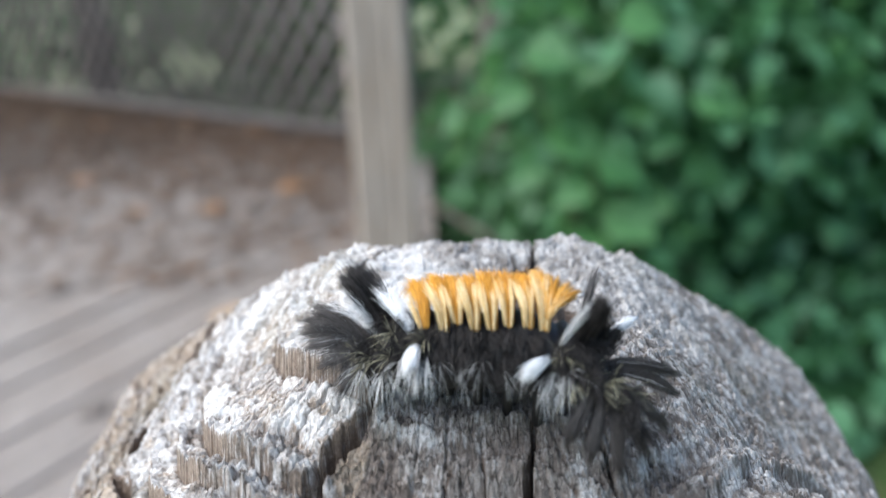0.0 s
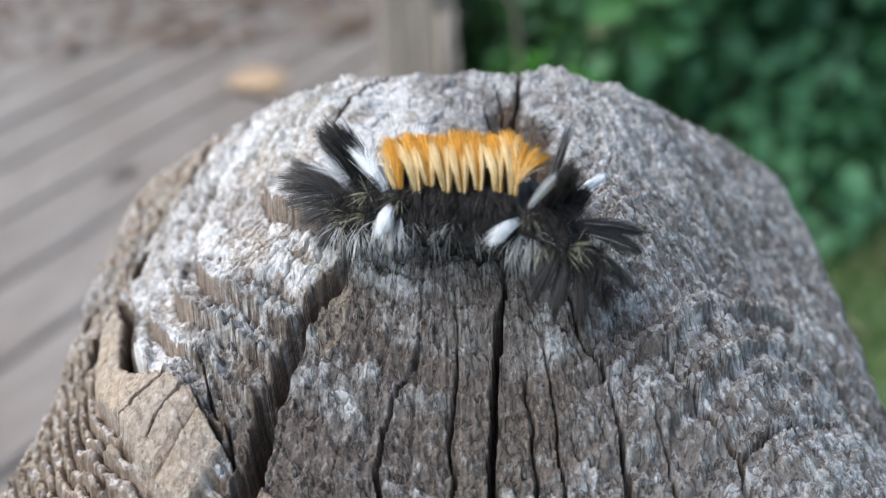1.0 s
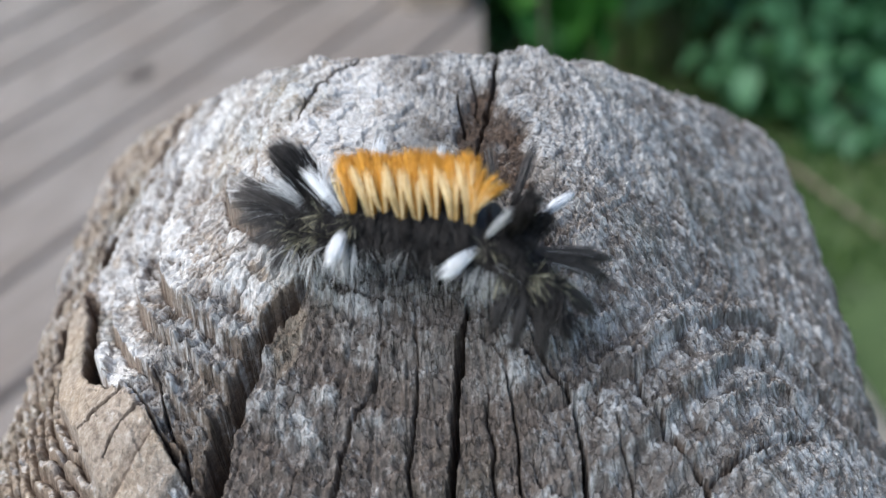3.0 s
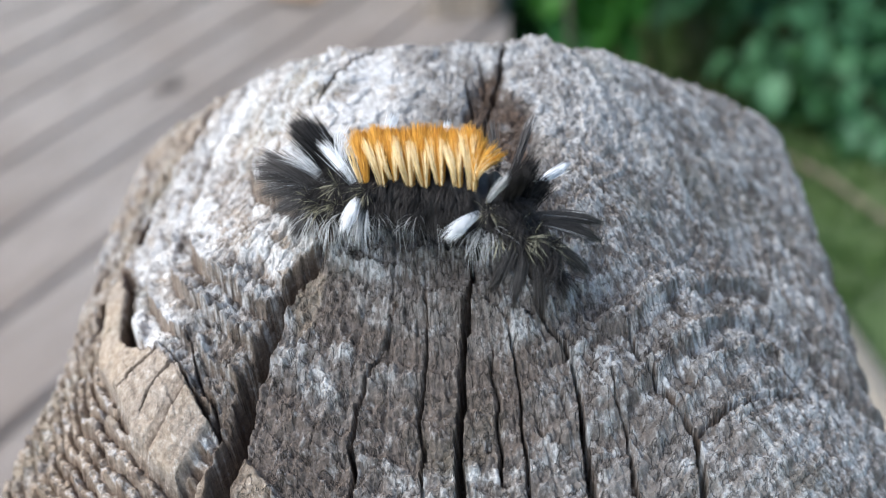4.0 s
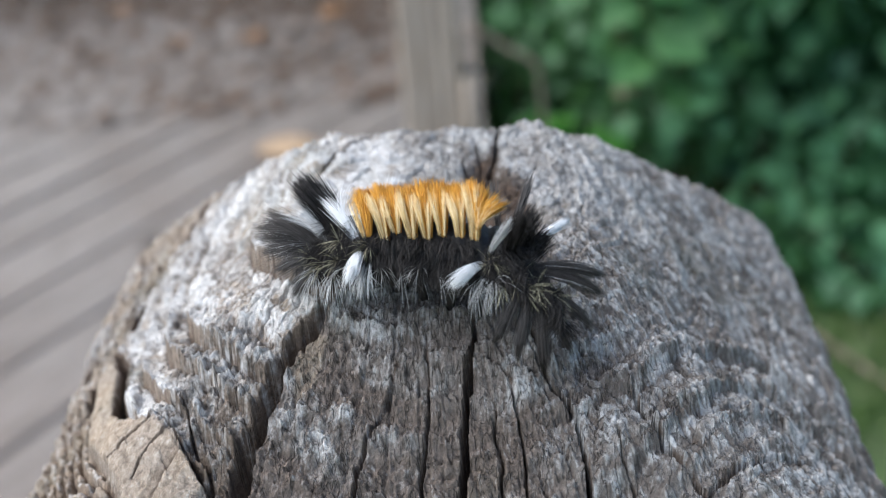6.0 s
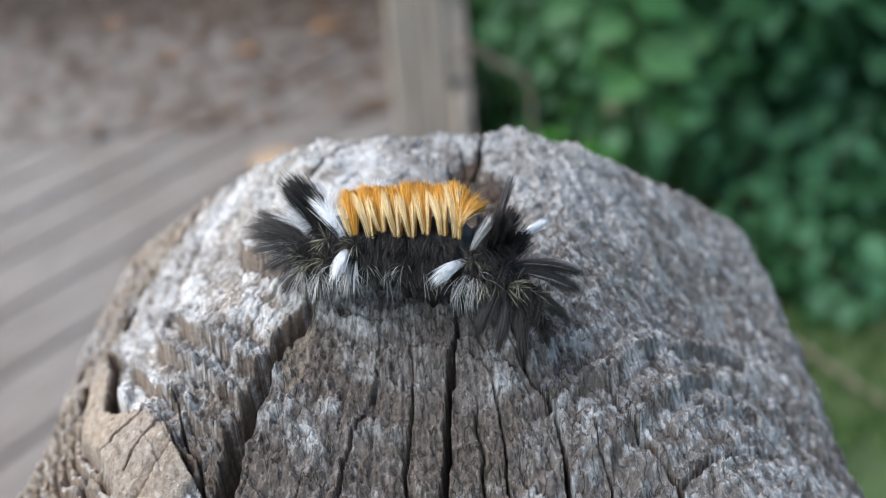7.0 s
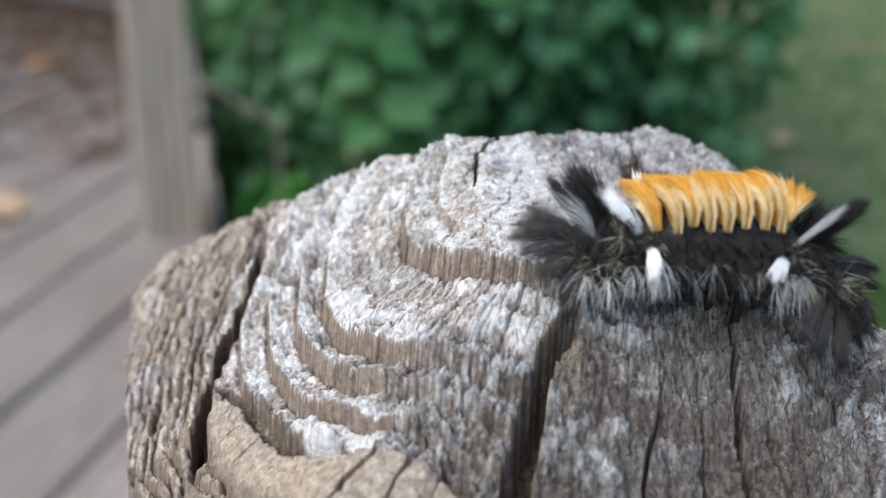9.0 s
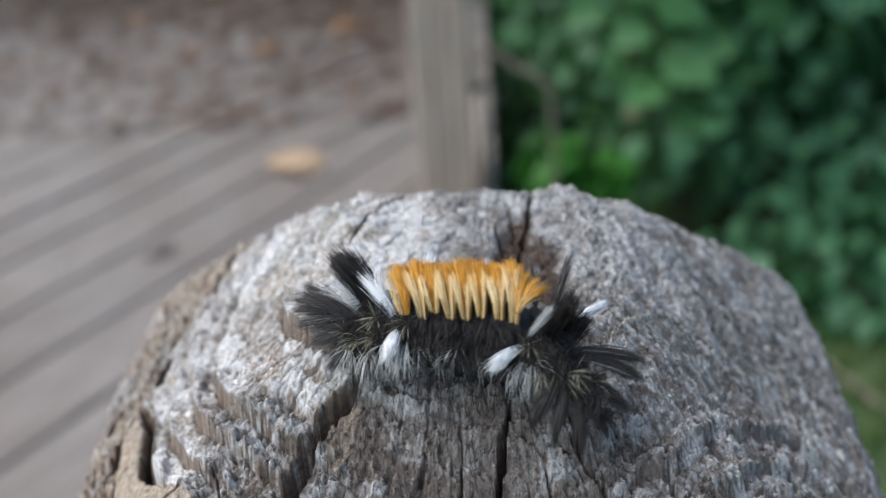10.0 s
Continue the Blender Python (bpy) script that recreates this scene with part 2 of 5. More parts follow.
SOIL = rough_material("lawn", [(0.25, (0.04, 0.055, 0.02)), (0.44, (0.06, 0.095, 0.03)), (0.54, (0.085, 0.115, 0.042)), (0.64, (0.14, 0.10, 0.062))], 3.2, 0.95, 0.02, 8)
GRASS = leaf_material("grass", (0.065, 0.12, 0.030), (0.17, 0.25, 0.075))
PETAL = rough_material("petal", [(0.3, (0.55, 0.38, 0.02)), (0.7, (0.70, 0.52, 0.05))], 80)
SKIN = rough_material("larva_skin", [(0.3, (0.006, 0.005, 0.005)), (0.7, (0.028, 0.024, 0.022))], 900, 0.6, 0.0001)
ORANGE_HAIR = hair_material("orange_hair", (0.42, 0.180, 0.014), (0.78, 0.42, 0.062))
CREAM_HAIR = hair_material("cream_hair", (0.64, 0.42, 0.15), (0.86, 0.72, 0.44))
WHITE_HAIR = hair_material("white_hair", (0.88, 0.885, 0.89), (0.97, 0.97, 0.97))
BLACK_HAIR = hair_material("black_hair", (0.018, 0.017, 0.016), (0.070, 0.063, 0.060), 0.7)
DUSK_HAIR = hair_material("dusk_hair", (0.030, 0.026, 0.024), (0.120, 0.107, 0.100), 0.55)
GREY_HAIR = hair_material("grey_hair", (0.024, 0.021, 0.020), (0.125, 0.114, 0.108), 0.7)
WISP_HAIR = hair_material("wisp_hair", (0.36, 0.36, 0.36), (0.74, 0.74, 0.73))
EDGING_WOOD = weathered_plank("edging_wood", [(0.30, 0.25, 0.19), (0.42, 0.355, 0.275), (0.50, 0.43, 0.345), (0.34, 0.26, 0.18)])
PALE_HAIR = hair_material("pale_hair", (0.36, 0.355, 0.34), (0.74, 0.73, 0.71))
DIM_HAIR = hair_material("dim_hair", (0.16, 0.155, 0.15), (0.55, 0.54, 0.52))
SPINE_HAIR = hair_material("spine_hair", (0.20, 0.18, 0.11), (0.58, 0.54, 0.38))


# ---- the large structure: lawn, deck ----
def ground_sheet():
    n = 90
    edge = np.sign(np.linspace(-1, 1, n)) * np.abs(np.linspace(-1, 1, n)) ** 3
    x, y = np.meshgrid(edge * 400, edge * 400 + 2, indexing="ij")
    z = -0.40 - 0.02 * fbm(x * 1.5, y * 1.5, 3) + 0.01
    verts = np.stack([x, y, z], -1).reshape(-1, 3)
    faces = [(i * n + j, (i + 1) * n + j, (i + 1) * n + j + 1, i * n + j + 1) for i in range(n - 1) for j in range(n - 1)]
    ob = part_of("ground", mesh_from("ground", verts, faces), SOIL, None)
    return tagged(ob, "mown green lawn with bare brown soil showing through", "lawn", kind="structure")


def clip(poly, nx, ny, c):
    """The part of a polygon where nx x + ny y <= c."""
    out = []
    for (x0, y0), (x1, y1) in zip(poly, poly[1:] + poly[:1]):
        d0, d1 = nx * x0 + ny * y0 - c, nx * x1 + ny * y1 - c
        if d0 <= 0:
            out.append((x0, y0))
        if d0 * d1 < 0:
            t = d0 / (d0 - d1)
            out.append((x0 + t * (x1 - x0), y0 + t * (y1 - y0)))
    return out


BOARD_TURN = radians(63.2)
ALONG = Vector((math.cos(BOARD_TURN), math.sin(BOARD_TURN)))
ACROSS = Vector((-math.sin(BOARD_TURN), math.cos(BOARD_TURN)))
LATTICE_A, LATTICE_B = Vector((-0.08, 3.40)), Vector((-2.75, 6.15))


def deck():
    """Diagonal boards on joists; the deck ends at the lattice and along the post line."""
    floor = empty("floor", (0, 0, 0), "weathered grey wooden deck of diagonal boards", "deck", kind="structure")
    dn = Vector((LATTICE_B.y - LATTICE_A.y, LATTICE_A.x - LATTICE_B.x)).normalized()
    rnd = random.Random(4)
    for k in range(-14, 37):
        lo = 0.5555 + 0.146 * (k - 0) + 0.003
        hi = lo + 0.1375
        poly = [tuple(ALONG * a + ACROSS * b) for a, b in ((-4.5, lo), (9, lo), (9, hi), (-4.5, hi))]
        poly = clip(poly, 1.0, 0.02, 0.01)
        poly = clip(poly, dn.x, dn.y, dn.dot(LATTICE_A) - 0.0) if poly else poly
        poly = clip(poly, 0, -1, 1.6) if poly else poly
        poly = clip(poly, -1, 0, 4.2) if poly else poly
        if len(poly) < 3:
            continue
        here = [Vector((Vector(p).dot(ALONG), Vector(p).dot(ACROSS))) for p in poly]
        mid = sum(here, Vector((0, 0))) / len(here)
        warp = rnd.uniform(-0.002, 0.002)
        bm = bmesh.new()
        loops = []
        for z, inset in ((-0.028, 0.0), (-0.004 + warp, 0.0), (0.0 + warp, 0.004)):
            ring = []
            for p in here:
                q = p - mid
                s = Vector((q.x - math.copysign(min(inset, abs(q.x)), q.x), q.y - math.copysign(min(inset, abs(q.y)), q.y)))
                ring.append(bm.verts.new((s.x, s.y, z)))
            loops.append(ring)
        for a, b in zip(loops, loops[1:]):
            for i in range(len(a)):
                j = (i + 1) % len(a)
                bm.faces.new((a[i], a[j], b[j], b[i]))
        bm.faces.new(loops[-1])
        bm.faces.new(loops[0][::-1])
        bm.normal_update()
        plank = part("plank", bm, DECK_WOOD, floor)
        plank.data.shade_flat()
        plank.matrix_local = Matrix.Translation((*(ALONG * mid.x + ACROSS * mid.y), 0)) @ Matrix.Rotation(BOARD_TURN, 4, "Z")
    for k in range(5):
        bm = bmesh.new()
        bmesh.ops.create_cube(bm, size=1)
        bmesh.ops.scale(bm, verts=bm.verts, vec=(3.8, 0.04, 0.14))
        joist = part("joist", bm, DECK_WOOD, floor)
        joist.location = (-2.08 - 0.06 * k, -1.2 + k * 1.15, -0.101)
    bm = bmesh.new()
    bmesh.ops.create_cube(bm, size=1)
    bmesh.ops.scale(bm, verts=bm.verts, vec=(0.035, 4.9, 0.19))
    rim = part("rim_board", bm, DECK_WOOD, floor)
    rim.matrix_local = pose(-0.029, 0.98, -0.126, 0, 0, math.degrees(math.atan(0.02)))
    return floor


# ---- the weathered post in front of the lens ----
PITH = (-1.0, 0.5)
HALF = 48.5


def post_base(x, y):
    """The chamfered top of the post, in millimetres below the middle of its head."""
    rho = (np.abs(x) ** 7 + np.abs(y * 1.027) ** 7 + 1e-9) ** (1 / 7)
    return -0.090 * x + 0.132 * y - 0.910 * 1.1 * np.logaddexp(0, (rho - 15.0) / 1.1) \
        + 1.8 * smooth(4, 24, x) * smooth(-8, 18, y) \
        + 1.1 * smooth(22, 36, x) * smooth(15, 30, y) + 0.6 * smooth(5, 14, y) * smooth(-14, -4, x)


# growth rings that stand as ledges: distance from the pith, and the drop at that distance
RINGS = np.array([0, 5.5, 9.8, 12.8, 16.4, 19.8, 27.9, 30.6, 33.5, 36.3, 39.2, 40.5, 41.8, 43.0, 44.3, 45.5, 46.8, 48.0, 49.3, 50.6, 52.0, 53.5, 55.0, 57.0, 60, 64, 70, 81])
DROPS = np.r_[0, 0.2, 0.35, 0.5, 0.7, 2.3, 2.4, 1.8, 1.75, 1.6, 1.3, np.full(17, 0.75)]
CRACKS = [
    # half width at the start and at the end, depth, line from the pith outwards
    (0.55, 1.15, 9.0, [(-9.2, -14.2), (-12.2, -17.8), (-14.4, -20.1), (-15.8, -22.3), (-17.2, -24.8), (-18.5, -28), (-21, -34), (-23, -46)]),
    (0.18, 0.42, 6.0, [(3.5, -16.0), (3.1, -18.1), (2.7, -19.9), (2.1, -22.7), (1.6, -25.3), (1.5, -28), (1.2, -36), (1, -46)]),
    (0.14, 0.28, 4.5, [(7.8, -17), (9.2, -20.1), (10.1, -21.8), (11.7, -23.1), (12.2, -25.2), (12.6, -27.5), (13.5, -33), (14, -46)]),
    (0.12, 0.30, 4.0, [(-4, -20.5), (-5, -22.6), (-6.4, -24.6), (-7.9, -27.2), (-8.2, -29.7), (-9.5, -46)]),
    (0.10, 0.32, 4.0, [(16.6, -20.5), (18.5, -23.4), (21.7, -26.1), (22.5, -27.6), (23, -34)]),
    (0.12, 0.22, 3.0, [(22.5, -27.6), (25.6, -25.1), (30, -21.5), (34.1, -18.4)]),
    (0.10, 0.24, 3.0, [(26.8, -9.5), (28.7, -10.6), (31.7, -13.3), (33, -16)]),
    (0.15, 0.24, 4.0, [(4.0, -3), (4.4, 0.6), (5.2, 5.2), (6.2, 10.6), (6.4, 17)]),
    (0.12, 0.22, 3.0, [(-14, 2.5), (-11.8, 9), (-8.6, 13.3), (-7, 17.5)]),
    (0.45, 0.75, 5.5, [(-33.0, 23), (-35.0, 15), (-36.6, 10.7), (-38.4, 8.0), (-40.6, 1.7), (-41.6, -4)]),
    (0.08, 0.16, 2.2, [(-24.3, -19.6), (-22.8, -23.5), (-20.2, -28.2)]),
    (0.10, 0.16, 2.2, [(6.3, -21), (6.9, -25), (7.4, -31), (7.6, -40)]),
    (0.08, 0.16, 2.0, [(-1.2, -19.5), (-1.3, -23.2), (-2.0, -26.5), (-2.2, -36)]),
    (0.08, 0.14, 1.8, [(4.6, -22.5), (4.9, -25.5), (5.1, -31)]),
    (0.08, 0.18, 2.0, [(15.0, -24), (16.2, -27.5), (17.4, -33)]),
    (0.55, 0.60, 2.6, [(-39.2, 1.0), (-36.6, -3.6), (-35.4, -7.9), (-33.8, -13.2), (-32.0, -16.2), (-30.8, -17.0)]),
    (0.12, 0.22, 2.0, [(-32.7, -22.4), (-29.4, -21.0), (-27.6, -20.6)]),
    (0.08, 0.14, 1.2, [(-28.6, -26.0), (-26.4, -23.4), (-24.8, -22.6)]),
    (0.09, 0.16, 2.2, [(-27.2, -20.2), (-24.6, -23.0), (-21.4, -27.2), (-19.2, -28.6)]),
    (0.30, 0.36, 0.6, [(9.5, -23.6), (11.3, -22.8), (13.8, -22.0), (16.5, -21.0), (18.7, -18.9), (21.0, -16.8), (24.2, -13.9), (26.5, -10.5)]),
    (0.24, 0.30, 0.5, [(15.4, -21.6), (18.8, -22.9), (21.6, -21.5), (23.1, -21.3), (27.5, -18.1), (31, -14.5)]),
    (0.16, 0.10, 2.2, [(3.2, 2.0), (2.6, 6.0), (1.6, 9.5)]),
    (0.14, 0.10, 2.0, [(4.6, 4.5), (4.1, 9.0), (3.6, 11.5)]),
    (0.12, 0.12, 1.4, [(-31, -2.4), (-27.5, -5.5), (-25, -8.0), (-22.5, -9.4)]),
    (0.10, 0.14, 1.4, [(-29.5, -8.5), (-26.4, -10.6), (-25.0, -12.4)]),
]
BARE_PLATE = [(-39.6, 0), (-37.4, -3.4), (-36.4, -8), (-34.6, -13.4), (-31.0, -17.8), (-26.9, -20.9), (-24.3, -23.7), (-20.9, -27.6),
              (-24.3, -31.6), (-27.4, -29.4), (-30.2, -25.4), (-32.7, -21.7), (-37.2, -15), (-39.2, -8.8), (-40.9, -1.8)]
LOWER_PLATE = [(-19.7, -28.4), (-18.3, -29.3), (-15.2, -32.4), (-14.5, -37), (-22, -37), (-22.6, -32.1)]
BROKEN_FACE = [(-25.2, -12.2), (-22.6, -14.6), (-19.6, -14.9), (-16.6, -17.0), (-14.2, -19.4), (-16.5, -23.4), (-18.6, -28),
               (-20.9, -27.2), (-24.3, -23.0), (-27.0, -20.0), (-25.4, -17.2), (-26.2, -15.6)]
PALE_PLATE = [(22.6, -29.2), (25.9, -26.5), (28.4, -24.3), (34.5, -19.3), (39.7, -13.1), (45, -12.4), (46, -22), (38, -30), (27, -36)]
SPLINTER = [(-11.6, -17.6), (-10.2, -18.4), (-11.4, -21.6), (-13.0, -22.6), (-13.4, -20.6)]
SCAR = [(1.8, 1.7), (2.6, 6.5), (3.6, 9.6), (6.3, 9.5), (6.7, 4.4), (9.8, 4.2), (8.7, 1.0), (9.2, -2.0), (11.8, -4.6), (9, -6.5), (3, -5)]


def inside_of(x, y, poly, soft):
    """1 well inside a polygon, 0 outside it, over a soft edge."""
    far, odd = np.full(x.shape, 1e9), np.zeros(x.shape, bool)
    for (x0, y0), (x1, y1) in zip(poly, poly[1:] + poly[:1]):
        dx, dy = x1 - x0, y1 - y0
        t = np.clip(((x - x0) * dx + (y - y0) * dy) / (dx * dx + dy * dy), 0, 1)
        far = np.minimum(far, np.hypot(x - x0 - t * dx, y - y0 - t * dy))
        if dy:
            odd ^= ((y0 > y) != (y1 > y)) & (x < x0 + (y - y0) / dy * dx)
    return smooth(-soft, soft, np.where(odd, far, -far))


def crack_depth(x, y):
    """How deep the cracks are at each place, and how much of a place lies in one."""
    deep, mask = np.zeros_like(x), np.zeros_like(x)
    wx = x + 0.9 * (fbm(x / 1.6, y / 1.6, 11, 3) - 0.5)
    wy = y + 0.9 * (fbm(x / 1.6, y / 1.6, 19, 3) - 0.5)
    for w0, w1, depth, line in CRACKS:
        pts = np.array(line, float)
        run = np.r_[0, np.cumsum(np.hypot(*np.diff(pts, axis=0).T))]
        best, at = np.full(x.shape, 1e9), np.zeros_like(x)
        for a, b, s0, s1 in zip(pts, pts[1:], run, run[1:]):
            d = b - a
            t = np.clip(((wx - a[0]) * d[0] + (wy - a[1]) * d[1]) / (d @ d), 0, 1)
            dist = np.hypot(wx - a[0] - t * d[0], wy - a[1] - t * d[1])
            near = dist < best
            best, at = np.where(near, dist, best), np.where(near, (s0 + t * (s1 - s0)) / run[-1], at)
        width = w0 + (w1 - w0) * np.minimum(at * 2.2, 1)
        inside = 1 - smooth(0.75, 1.15, best / width)
        deep = np.maximum(deep, depth * inside * smooth(0, 0.08, at))
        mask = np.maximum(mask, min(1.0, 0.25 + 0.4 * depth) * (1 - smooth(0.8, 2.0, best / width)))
    return deep, mask


def post_detail(x, y):
    """Relief on the head: ring terraces, radial checks, fibres, pits and cracks. Also the wood's tints, with some shade
    and glare painted in.
    """
    dx, dy = x - PITH[0], y - PITH[1]
    r, th = np.hypot(dx, dy), np.arctan2(dy, dx)
    arc = th * 26.0
    wx = x + 1.3 * (fbm(x / 1.8, y / 1.8, 111, 3) - 0.5)
    wy = y + 1.3 * (fbm(x / 1.8, y / 1.8, 113, 3) - 0.5)
    px, py = x + 0.45 * (wx - x), y + 0.45 * (wy - y)
    plate = np.maximum(inside_of(px, py, BARE_PLATE, 0.4), inside_of(px, py, LOWER_PLATE, 0.4))
    broken = inside_of(wx, wy, BROKEN_FACE, 0.45)
    flat = inside_of(wx, wy, PALE_PLATE, 0.6)
    scar = inside_of(wx, wy, SCAR, 0.7)
    drop = smooth(1.2, 0.8, np.hypot((x + 32.0) * 0.93 + (y + 13.2) * 0.37, ((y + 13.2) * 0.93 - (x + 32.0) * 0.37) / 4.2) * np.clip(1.25 - 0.08 * (-y - 13.2), 0.85, 1.7))
    toward = (dx * math.cos(radians(170)) + dy * math.sin(radians(170))) / np.hypot(r, 11.0)
    left = smooth(-0.05, 0.60, toward + 0.25 * (fbm(x / 7, y / 7, 115, 3) - 0.5)) * (1 - 0.8 * broken)
    split = np.interp(y, [-46, -34, -28, -24.8, -22.3, -20.1, -17.8, -14.2, -9], [-23, -21, -18.5, -17.2, -15.8, -14.4, -12.2, -9.2, -4])
    left = left * np.maximum(smooth(1.5, -0.5, x - split), smooth(-15, -10, y))
    slope = smooth(12, 20, r)
    rough = (1 - 0.78 * plate - 0.35 * flat * (1 - plate)) * (1 - 0.25 * smooth(21, 14, r) * smooth(-14, -4, y)) * (1 - 0.2 * smooth(8, 20, x))
    # rings stand as ledges with upright faces on the weather side, as faint bands on the front
    q = r * (1 + 0.09 * np.maximum(0, -np.sin(th))) + 1.0 * (fbm(x / 9, y / 9, 23, 2) - 0.5) + 0.55 * (fbm(arc / 1.6, r / 14, 31, 3) - 0.5) * smooth(6, 14, r) \
        + 1.8 * (fbm(x / 3.5, y / 3.5, 153, 3) - 0.5) * smooth(39, 41, r)
    k = np.clip(np.searchsorted(RINGS, q) - 1, 0, len(RINGS) - 2)
    lo, hi = RINGS[k], RINGS[k + 1]
    gap = hi - lo
    frac = (q - lo) / gap
    stair = smooth(-0.30, 0.15, toward + 0.15 * (fbm(x / 5, y / 5, 141, 2) - 0.5)) * np.maximum(smooth(1.5, -0.5, x - split), smooth(-15, -10, y)) * (1 - plate)
    west = stair * (1 - 0.15 * broken) * smooth(22, 10, y - 0.8 * (-x - 12))
    tall = (0.20 + 0.80 * west) * (1 - 0.5 * plate)
    vary_out, vary_in = 0.65 + 0.7 * grid_noise((k + 1) * 5.3, arc / 8, 33), 0.65 + 0.7 * grid_noise(k * 5.3, arc / 8, 33)
    fall = 0.30 / gap
    climb = np.clip(frac / (1 - fall), 0, 1)
    drop_out, drop_in = DROPS[k + 1] * vary_out, DROPS[k] * vary_in
    tread = -0.5 * drop_in + 0.5 * (drop_in + drop_out) * climb ** 1.3
    face = smooth(1 - fall, 1, frac)
    z = (tread - face * drop_out) * tall * (0.3 + 0.7 * slope)
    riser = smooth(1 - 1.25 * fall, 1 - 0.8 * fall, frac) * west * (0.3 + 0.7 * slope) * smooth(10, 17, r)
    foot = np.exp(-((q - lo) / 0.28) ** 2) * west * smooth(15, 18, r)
    groove = np.exp(-((q - lo) / 0.17) ** 2) * (r > 14)
    patchy = smooth(0.35, 0.65, fbm(arc / 4, r / 5, 29, 3))
    z -= 0.30 * foot + 0.30 * groove * (1 - west) * patchy * rough
    z += 0.34 * (np.abs(((q / 2.7) % 1.0) - 0.5) * -2 + 0.5) * (1 - left) * slope * rough
    # fibres stand upright in the faces; the treads are split across by radial joints
    z += (0.55 * (grid_noise(arc / 0.42, r / 8, 57) - 0.5) + 0.5 * (fbm(arc / 1.3, r / 8, 58, 2) - 0.5)) * riser
    rim_zone = smooth(39.0, 40.0, q) * left * (1 - plate)
    joint = np.clip(1 - np.abs(2 * grid_noise(arc / 2.2 + 31.0 * (k // 2), r / 30, 39) - 1) * 9, 0, 1)
    joint = np.maximum(joint, 0.75 * np.clip(1 - np.abs(2 * grid_noise(arc / 1.3 + 13.0 * k, r / 30, 43) - 1) * 7, 0, 1)) * west * slope
    plate_joint = np.clip(1 - np.abs(2 * grid_noise(arc / 2.0, r / 40, 44) - 1) * 16, 0, 1) * plate
    z -= 0.95 * joint * (1 - rim_zone) + 0.45 * plate_joint
    grain = fbm(arc / 2.2, r / 0.9, 125, 3)
    ripple = fbm(x / 1.2, y / 1.2, 143, 2)
    crumb, crumb_edge = cells(x / 2.3 + 0.7 * (ripple - 0.5), y / 1.9 + 0.7 * (ripple - 0.5), 31)
    z += (0.60 * (crumb - 0.5) - 0.40 * smooth(0.12, 0.0, crumb_edge)) * np.maximum(0.55 * west, 1 - slope) * (1 - plate) * (1 - rim_zone)
    z += 0.75 * (grain - 0.5) * west * (1 - rim_zone) * slope
    hollow = smooth(0.46, 0.34, fbm(x / 2.4, y / 2.4, 127, 3)) * west * slope * (1 - rim_zone)
    z -= 0.55 * hollow
    # the outermost rings have weathered into rows of small blocks
    row = (frac + 0.08 * (grid_noise(arc / 1.1, k * 3.0, 131) - 0.5)) % 1.0
    block = grid_noise(arc * 1.5 / 1.3 + 17.0 * k, k * 1.0, 27)
    block_edge = np.abs(2 * grid_noise(arc * 1.5 / 1.7 + 31.0 * k, k * 1.0, 28) - 1)
    kept = 0.2 + 0.8 * smooth(0.46, 0.64, fbm(x / 4, y / 4, 155, 2) + 0.10 * smooth(-22, 4, y))
    z += rim_zone * kept * (0.85 * np.sin(np.pi * np.clip(row, 0, 1)) ** 0.6 - 0.7 + 0.9 * (block - 0.5) - 0.75 * smooth(0.30, 0.08, block_edge))
    lobe = smooth(11.5, 14.0, y + 2.2 * (fbm(x / 2, y / 2, 133, 2) - 0.5)) * smooth(39.6, 41.2, q) * left
    z += 1.2 * lobe - 0.9 * rim_zone
    z += rim_zone * (1.5 - 0.6 * kept) * (0.9 * (fbm(x / 1.1, y / 1.1, 147, 3) - 0.5) + 0.5 * (fbm(x / 0.45, y / 0.45, 149, 2) - 0.5))
    # radial checks groove the front
    check = np.clip(1 - np.abs(2 * fbm(arc / 2.6, r / 22, 41, 2) - 1) * 11, 0, 1)
    fine = np.clip(1 - np.abs(2 * grid_noise(arc / 1.1, r / 5, 47) - 1) * 7, 0, 1)
    steep = smooth(14, 22, r)
    broad = fbm(x / 5, y / 5, 5, 2)
    z -= ((0.62 - 0.25 * left) * check + 0.36 * fine * (1 - 0.7 * left)) * (0.18 + 0.82 * steep) * (0.55 + 0.45 * broad) * rough
    # fibres, pits and lumps
    z += 0.16 * (grid_noise(arc / 0.36, r / 2.6, 53) - 0.5) * steep * (1 - 0.8 * left) * rough
    ropes = fbm(arc / 0.75 + 0.9 * fbm(x / 2, y / 2, 135, 2), r / 2.1, 137, 3)
    z += 0.40 * (ropes - 0.5) * steep * (1 - 0.85 * left) * rough
    sx, sy = x * (1 + 0.5 * slope * np.cos(th) ** 2), y * (1 + 0.5 * slope * np.sin(th) ** 2)
    lumps = fbm(sx / 1.5, sy / 1.4, 61, 4)
    chunk = 1 - np.abs(2 * fbm(arc / 1.0, r / 1.7, 63, 3) - 1) * 2
    pits = fbm(sx / 0.5, sy / 0.45, 67, 3)
    holes = smooth(0.42, 0.28, fbm(sx / 0.9, sy / 0.8, 69, 3))
    z += (0.95 * (lumps - 0.5) + 0.36 * (chunk - 0.4)) * (1 - 0.72 * left) * rough
    z += 0.60 * (pits - 0.5) * (1 - 0.6 * left) * rough
    z -= 0.38 * holes * (1 - 0.6 * left) * rough
